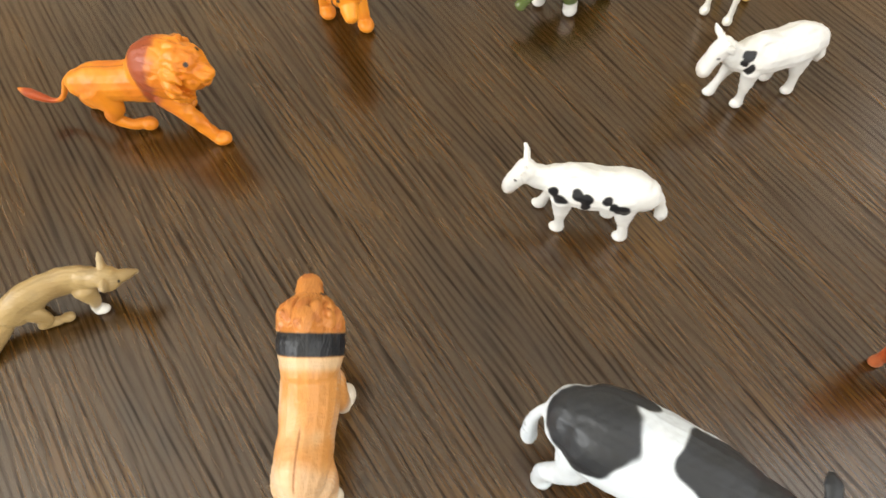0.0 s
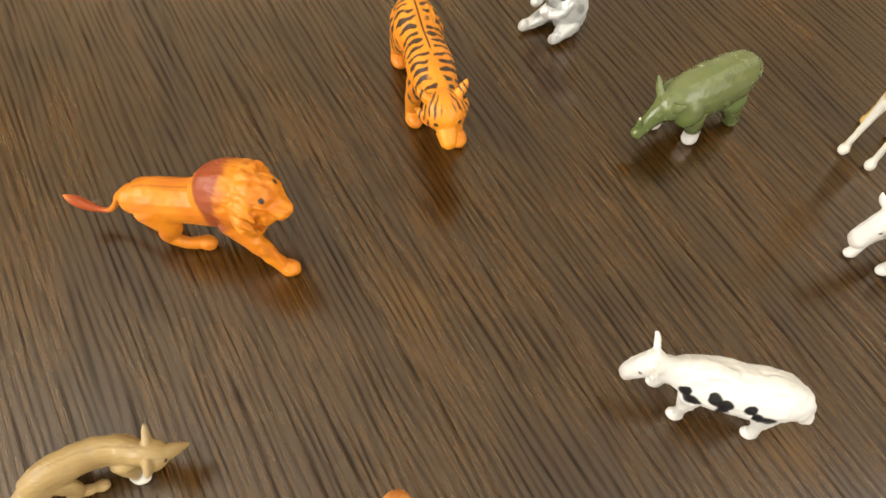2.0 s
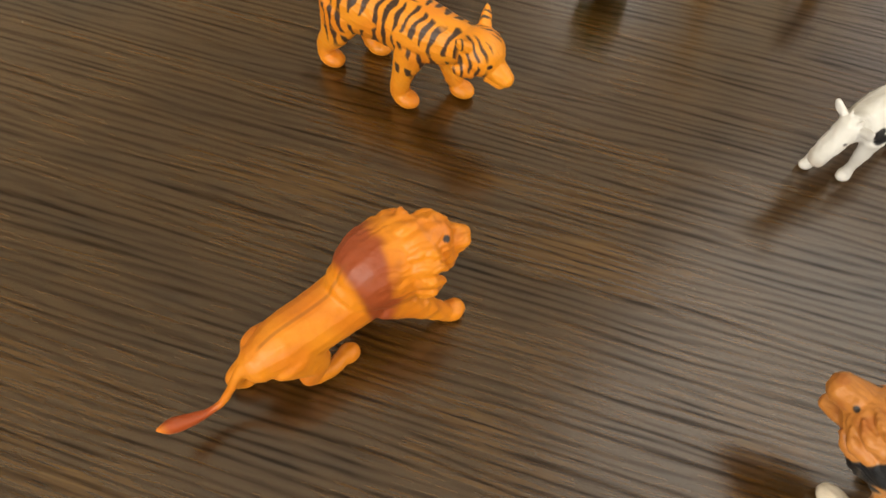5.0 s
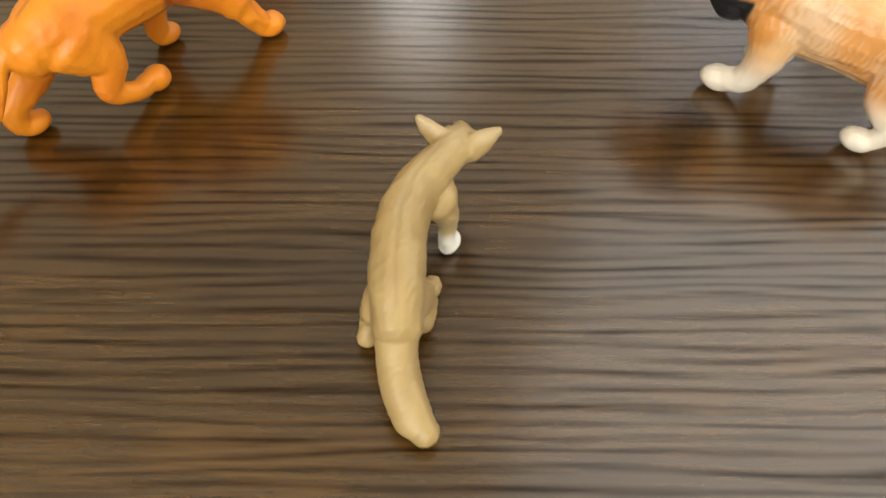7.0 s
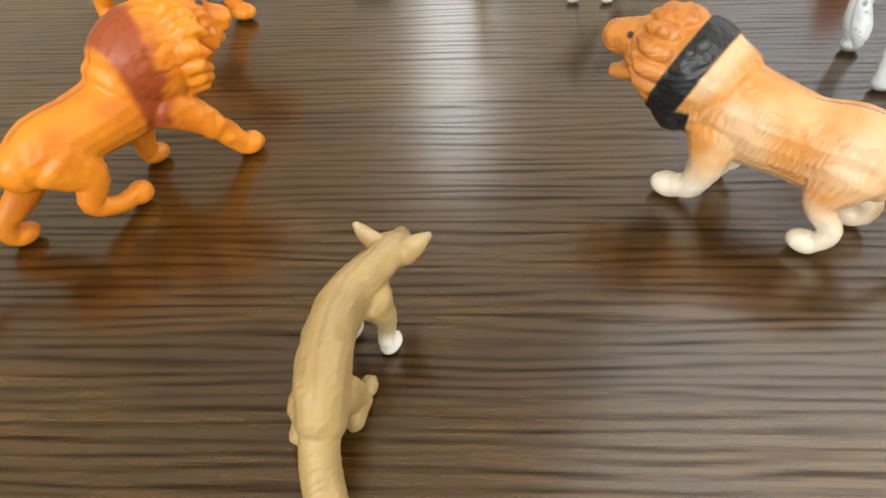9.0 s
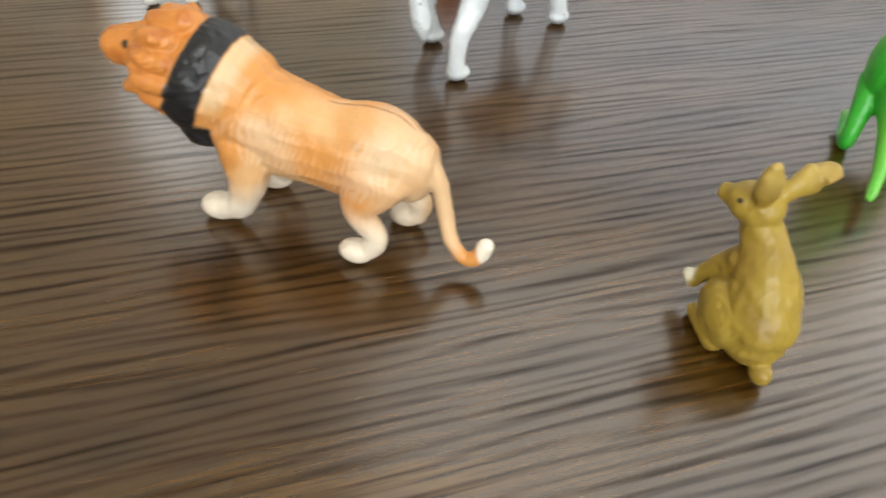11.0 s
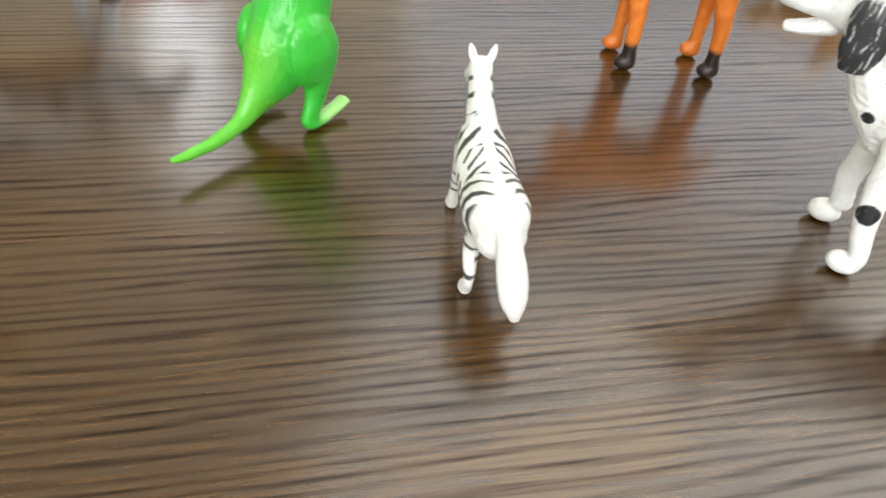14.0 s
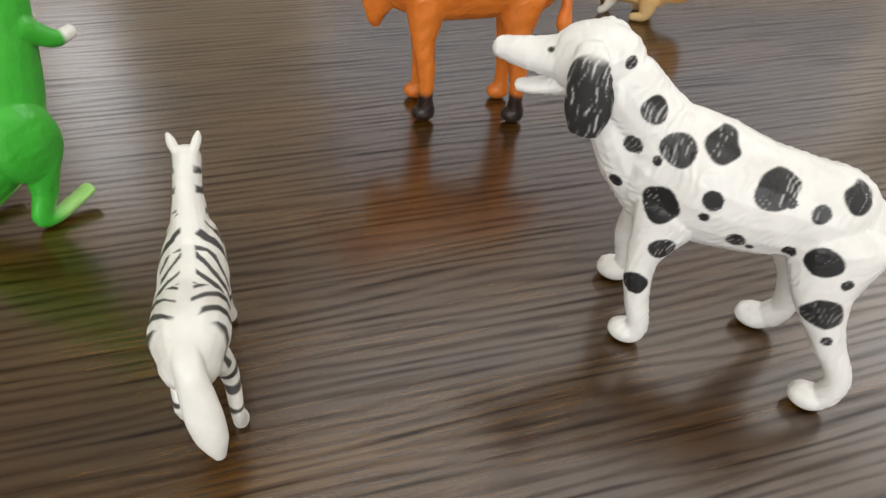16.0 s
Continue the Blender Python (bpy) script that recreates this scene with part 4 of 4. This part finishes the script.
# white zebra
def zebra():
    c = Clay()
    c.tube((-27, 0, 30, 7.2, 8), (-20, 0, 31, 9.5, 9.5), (-7, 0, 29.5, 9, 9), (6, 0, 30.5, 8.6, 9), (14, 0, 33, 6.8, 8))
    c.tube((10, 0, 34, 5.8, 8), (19, 0, 41, 4.2, 6), (26, -0.4, 47, 3.7, 4.8), (29, -0.5, 49, 3.7, 4.2))
    c.tube((28, -0.5, 48, 3.7, 4.2), (35, -0.3, 43.5, 3, 3.2), (41, 0, 39, 2.4, 2.4))
    c.tube((12, 0, 40, 2.8, 3), (20, 0, 46, 2.6, 2.6), (27, -0.4, 50.5, 2.4, 2.2))
    for s in (1, -1):
        c.tube((28, 2.3 * s - 0.5, 51.5, 1.3, 1.1), (29, 3.3 * s - 0.6, 54, 1.3, 0.9), (29.5, 3.9 * s - 0.7, 56, 0.6, 0.5))
    for x, s, f, w in ((14, 1, 6, 5.4), (13, -1, 0, 5.2), (-20, 1, 0, 6), (-22, -1, -3, 8)):
        c.tube((x, 4 * s, 28, 3.6, 6), (x + f * 0.4 + (2 if x < 0 else 0), w * 0.9 * s, 17, 2.4, 3), (x + f * 0.75 - (3 if x < 0 else 0), w * s, 9, 1.7, 2), (x + f, w * s, 3.4, 1.9, 2.2)), c.ball(x + f + 0.8, w * s, 2.2, 2.9, 2.2, 2.2)
    c.tube((-26, 0, 36, 3.2, 2.8), (-33, -0.8, 33.5, 3.6, 3), (-37, -2, 25, 4.2, 3.2), (-39.5, -3.2, 17, 3.8, 2.8), (-40.5, -4, 11.5, 1.6, 1.4))

    def paint(p, n):
        x, y, z = p.T
        col = over(solid(p, (0.82, 0.82, 0.79)), (0.68, 0.67, 0.62), ease(lump(p, 0.07, 2), 0.2, 0.9) * 0.5)
        side = np.abs(y)
        wob = x + np.where(x > 2, 0.25, np.where(x > -10, 1.1, -0.7)) * side + 1.2 * lump(p, 0.05, 2)
        neck = 0.55 * x + 0.83 * z + 0.5 * side
        wave = np.where((x > 12) & (z > 35), neck, np.where(z < 23, z * 1.2, wob))
        band = np.abs((wave / 5.2) % 1 - 0.5) * 2
        lines = 1 - ease(band + 0.28 * lump(p, 0.06, 8), 0.27, 0.37)
        lines *= ease(side + 0.4 * lump(p, 0.15, 6) - np.where((x > 12) & (z > 35), 0.6, 0.0), 1.5, 2.2) * ease(lump(p * [0.7, 1, 1], 0.085, 7), -0.66, -0.45) * ease(z, 7, 10)
        lines *= (1 - ease(-x + 0.25 * z, 31, 33)) * (1 - ease(z, 48, 51))
        col = over(col, BLACK, lines * 0.95)
        col = over(col, (0.10, 0.09, 0.09), ease(x, 38, 40))
        return dots(col, p, DARK, 0.9, (34, 3.2, 46), (34, -3.6, 46))

    return figure("toy_zebra", "white plastic toy zebra with thin black stripes and thick tail", "toy animal", c, (-7.5, -407.3), 15, paint, SATIN, 0.4, 3, relief=lambda p: 0.2 * lump(p, 0.1, 2))


# orange bull with two dark hooves
def orange_bull():
    c = Clay()
    c.tube((-27, 0, 58, 10, 13), (-18, 0, 59, 13, 15), (-2, 0, 57, 13, 15), (14, 0, 58, 13, 17), (26, 0, 62, 11, 16), (34, 0, 68, 9, 12))
    c.tube((28, 0, 57, 7, 10), (35, 0, 49, 5, 7), (37, 0, 42, 3, 4), (37, 0, 38, 1.2, 2))
    c.tube((30, 0, 68, 9, 12), (41, 0, 78, 7.5, 9), (49, 0, 82, 7.5, 8))
    c.tube((47, 0, 82, 8, 8), (56, 0, 76, 6.5, 6.5), (65, 0, 70, 5, 5))
    for s in (1, -1):
        c.tube((46, 6 * s, 86, 2.4, 2), (44, 13 * s, 86, 2.8, 1.4), (43, 16 * s, 85, 1, 0.8))
        c.tube((49, 5 * s, 88, 2), (50, 10 * s, 92, 1.6), (52, 12 * s, 98, 0.8))
    for x, s, f, w in ((17, 1, -1, 9.5), (17, -1, 2, 9.5), (-20, 1, -2, 10), (-19, -1, 1, 10)):
        c.tube((x, 7 * s, 52, 6, 9), (x + 1, w * 0.9 * s, 36, 4.2, 5), (x + f * 0.6, w * s, 22, 3.2, 3.6), (x + f * 0.8, w * s, 10, 2.8, 3), (x + f, w * s, 5, 3.4, 3.8)), c.ball(x + f + 1, w * s, 3.6, 5, 3.8, 3.6)
    c.tube((-31, 0, 66, 2.4), (-38, 0, 60, 2.2), (-38, 5, 50, 2.2), (-37, 8, 44, 3, 3), (-37, 9, 40, 1.4))

    def paint(p, n):
        x, y, z = p.T
        col = solid(p, (0.72, 0.20, 0.024))
        col = over(col, (0.58, 0.135, 0.016), ease(lump(p, 0.05, 2), -0.1, 0.9) * 0.7)
        return over(col, (0.022, 0.012, 0.010), (1 - ease(z + 1.0 * lump(p, 0.1, 3), 12, 15)) * ease(y, 1, 3))

    return figure("toy_bull", "orange-brown plastic toy bull with two dark painted hooves", "toy animal", c, (139, -475), 96, paint, SATIN, 0.6, relief=lambda p: 0.22 * strokes(p, 2.0, (0.6, 0.5, 0.8), 3, 6) + 0.25 * lump(p, 0.14, 3))


# dalmatian with black spots
def dalmatian():
    c = Clay()
    c.tube((-23, 0, 52, 8, 10), (-18, 0, 53.5, 12, 13), (-11, 0, 54, 13, 13), (2, 0, 53, 14, 15.5), (16, 0, 54, 14, 18), (26, 0, 57, 11.5, 17))
    c.tube((20, 0, 57, 11, 14.5), (31, 0.5, 66, 9.2, 10.5), (40, 1, 74.5, 8.8, 9.5))
    c.ball(49, 1, 80, 12.5, 9.5, 9.8, -8)
    c.tube((54, 1, 79, 7, 6.8), (63, 2, 78, 5, 4.8), (70, 2.5, 77.8, 4, 3.8), (73.5, 2.6, 77.8, 3.2, 3))
    c.tube((56, 1, 71.5, 4.8, 2.8), (63, 2, 69.2, 3.6, 2), (67.5, 2.4, 68.6, 2.6, 1.5))
    for s in (1, -1):
        c.tube((49.5, 7.6 * s + 1, 86, 2.2, 3.6), (48, 11 * s + 1, 82, 2.4, 5.2), (46.5, 11.8 * s + 1, 73, 2.2, 6.2), (46.5, 11.4 * s + 1, 65.5, 1.5, 4))
    c.tube((20, 8, 46, 6, 10), (23, 11, 33, 3.9, 4.8), (22, 12, 20, 3.3, 3.7), (19, 12.4, 9, 2.9, 3.2), (19.5, 12.4, 5, 3.6, 3.8)), c.ball(21.5, 12.4, 3.8, 5.4, 4.2, 3.8)
    c.tube((22, -8, 46, 6, 10), (28, -11, 33, 4.4, 5.4), (30, -12.4, 20, 3.8, 4.2), (28, -12.8, 9, 3.4, 3.8)), c.ball(31.5, -13, 4, 5.8, 4.6, 4)
    c.tube((-20, 7, 50, 7.5, 13), (-22, 10.5, 37, 5.2, 7.4), (-28, 12.4, 25, 3.6, 4.3), (-35, 13.2, 14, 3, 3.3), (-34.5, 13.4, 6, 3.5, 3.7)), c.ball(-31, 13.4, 3.8, 5.6, 4.3, 3.8)
    c.tube((-20, -7, 50, 7.5, 13), (-15, -10.5, 37, 5.6, 8), (-18, -12, 25, 4, 4.8), (-20, -12.4, 12, 3.4, 3.8), (-17.5, -12.4, 6, 4, 4.2)), c.ball(-13.5, -12.4, 4, 6, 4.7, 4)
    c.tube((-26, 0, 55, 3.6, 3.6), (-40, -1, 51, 2.8, 2.8), (-52, -2, 42, 2.2, 2.2), (-57, -3, 36, 1.4, 1.4))
    c.tube((44, 1, 70, 7, 7), (38, 0.6, 62, 8.5, 9), (33, 0.4, 53, 8.5, 9), (27, 0.4, 43, 6, 7))
    rng = random.Random(11)
    spots = [((39, 9, 84), 1.6), ((34, 9, 80), 0.9), ((31, 9, 74), 2.5), ((34, 12, 64), 2.1), ((23, 12, 66), 3.3), ((27, 12, 62), 1.1), ((13, 11, 70), 3.6), ((36, 12, 51), 1.9), ((23, 13, 51), 3.9), ((11, 13, 57), 2.0), ((12, 13, 52), 1.1), ((-2, 12, 63), 3.8), ((-6, 12, 61), 1.0)]
    spots += [((-13, 12, 60), 1.8), ((-20, 11, 66), 3.4), ((3, 13, 47), 2.0), ((-1, 13, 46), 0.9), ((5, 13, 42), 0.9), ((19, 13, 38), 2.6), ((30, 12, 39), 1.0), ((-10, 12, 48), 1.4), ((-18, 13, 49), 3.2), ((-25, 12, 45), 1.4), ((-23, 12, 35), 3.6), ((-27, 13, 27), 1.4), ((23, 13, 25), 2.7)]
    spots += [((rng.uniform(-28, 28), -13, rng.uniform(38, 62)), rng.uniform(1.4, 4)) for _ in range(14)]

    def paint(p, n):
        x, y, z = p.T
        col = over(solid(p, (0.86, 0.86, 0.85)), (0.74, 0.73, 0.70), ease(lump(p, 0.06, 2), 0.2, 0.9) * 0.3)
        scratch = ease(strokes(p, 1.1, (0.9, 0.2, 0.35), 2, 5) + 0.35 * lump(p, 0.03, 9), 0.2, 0.6) * 0.5
        comb = ease(strokes(p, 1.5, (1, 0.1, 0.15), 3, 12), 0.12, 0.5) * 0.65
        for q, r in spots:
            d = np.linalg.norm((p - np.array(q)) * [1, 0.45, 1], axis=1) + 0.25 * r * lump(p, 0.10, q[0])
            col = over(col, (0.02, 0.02, 0.022), (1 - ease(d, r * 1.25, r * 1.38)) * (1 - scratch * (0.35 + 0.65 * math.sin(7 * q[0] + q[2]) ** 2)))
        ears = ease(np.abs(y - 1), 10.6, 11.4) * ease(x, 36, 38) * ease(z, 58, 60) * (1 - ease(z, 84, 87))
        col = over(col, (0.028, 0.028, 0.03), ears * (1 - comb))
        col = over(col, (0.03, 0.025, 0.022), 1 - ease(z, 0.6, 1.5))
        return dots(col, p, DARK, 1.5, (60, 6.6, 82.5), (59, -4.8, 82.5))

    return figure("toy_dalmatian", "white plastic toy dalmatian dog with black spots and ears", "toy animal", c, (14, -552), 68, paint, FUR_SOFT, 0.46, 3, relief=lambda p: 0.3 * strokes(p, 2.2, (0.8, 0.3, 0.4), 4, 9) + 0.2 * lump(p, 0.09, 3))


# small tan animal on four short legs
def squirrel():
    c = Clay()
    c.tube((-14, 0, 16, 8, 9), (-4, 0, 17, 9, 10), (8, 0, 16, 7.5, 8.5), (15, 0, 18, 6, 7)), c.ball(20, 0, 21, 7, 6, 6), c.tube((24, 0, 20, 4, 3.6), (29, 0, 18, 2.2, 2))
    for s in (1, -1):
        c.ball(17, 4 * s, 27, 1.6, 2.4, 3)
        c.tube((9, 5 * s, 13, 3, 4), (12, 6 * s, 5, 2, 2.2), (15, 6 * s, 2.6, 2, 2)), c.tube((-10, 6 * s, 12, 4.4, 6), (-9, 7.5 * s, 4, 2.6, 3), (-3, 7.5 * s, 2.6, 2.6, 2.2))
    c.tube((-18, 0, 14, 4, 4), (-26, 0, 18, 5.5, 6), (-28, 0, 30, 6, 7), (-24, 0, 40, 5, 5))

    def paint(p, n):
        col = over(solid(p, (0.55, 0.27, 0.07)), (0.70, 0.48, 0.22), (1 - ease(p[:, 2], 8, 18)))
        col = over(col, (0.80, 0.78, 0.72), ease(p[:, 0], 6, 9) * (1 - ease(p[:, 2], 8, 11)) * ease(p[:, 1], 1, 3))
        return over(col, (0.10, 0.04, 0.02), ease(p[:, 0], 6, 9) * (1 - ease(p[:, 2], 3, 6)) * ease(-p[:, 1], 1, 3))

    return figure("toy_squirrel", "small tan plastic toy squirrel standing on short legs", "toy animal", c, (254, -566), 75, paint, SATIN, 0.7)


# red-brown horse
def horse():
    c = Clay()
    c.tube((-26, 0, 46, 8, 11), (-14, 0, 47, 11, 13), (4, 0, 46, 10.5, 12), (18, 0, 48, 9, 13), (25, 0, 54, 7, 11)), c.tube((20, 0, 54, 6, 11), (31, 0, 68, 4.6, 8), (38, 0, 77, 4.6, 6)), c.tube((37, 0, 77, 5, 5.5), (45, 0, 70, 4, 4), (53, 0, 63, 3.4, 3.2))
    for s in (1, -1):
        c.tube((37, 3 * s, 82, 1.6), (38, 4 * s, 87, 0.7))
        for x, f in ((18, 2 * s), (-19, -2 * s)):
            c.tube((x, 5 * s, 42, 4.4, 7), (x + f, 6.6 * s, 26, 3, 3.6), (x + f, 7 * s, 10, 2.1, 2.4), (x + f, 7 * s, 4, 2.8, 3)), c.ball(x + f + 1, 7 * s, 2.6, 3.8, 3, 2.6)
    c.tube((-28, 0, 52, 2.2), (-32, 0, 46, 2.6), (-32, 0, 34, 2.4), (-31, 0, 26, 1.2))

    def paint(p, n):
        col = solid(p, (0.52, 0.10, 0.025))
        return over(col, (0.62, 0.20, 0.08), (1 - ease(p[:, 2], 6, 14)) * 0.7)

    return figure("toy_horse", "red-brown plastic toy horse standing on the dark table", "toy animal", c, (254, -168), -10, paint, SATIN, 0.8)


fox(), collared_lion(), big_cow(), rabbit(), dinosaur(), zebra(), orange_bull(), dalmatian(), squirrel(), horse()

mould()
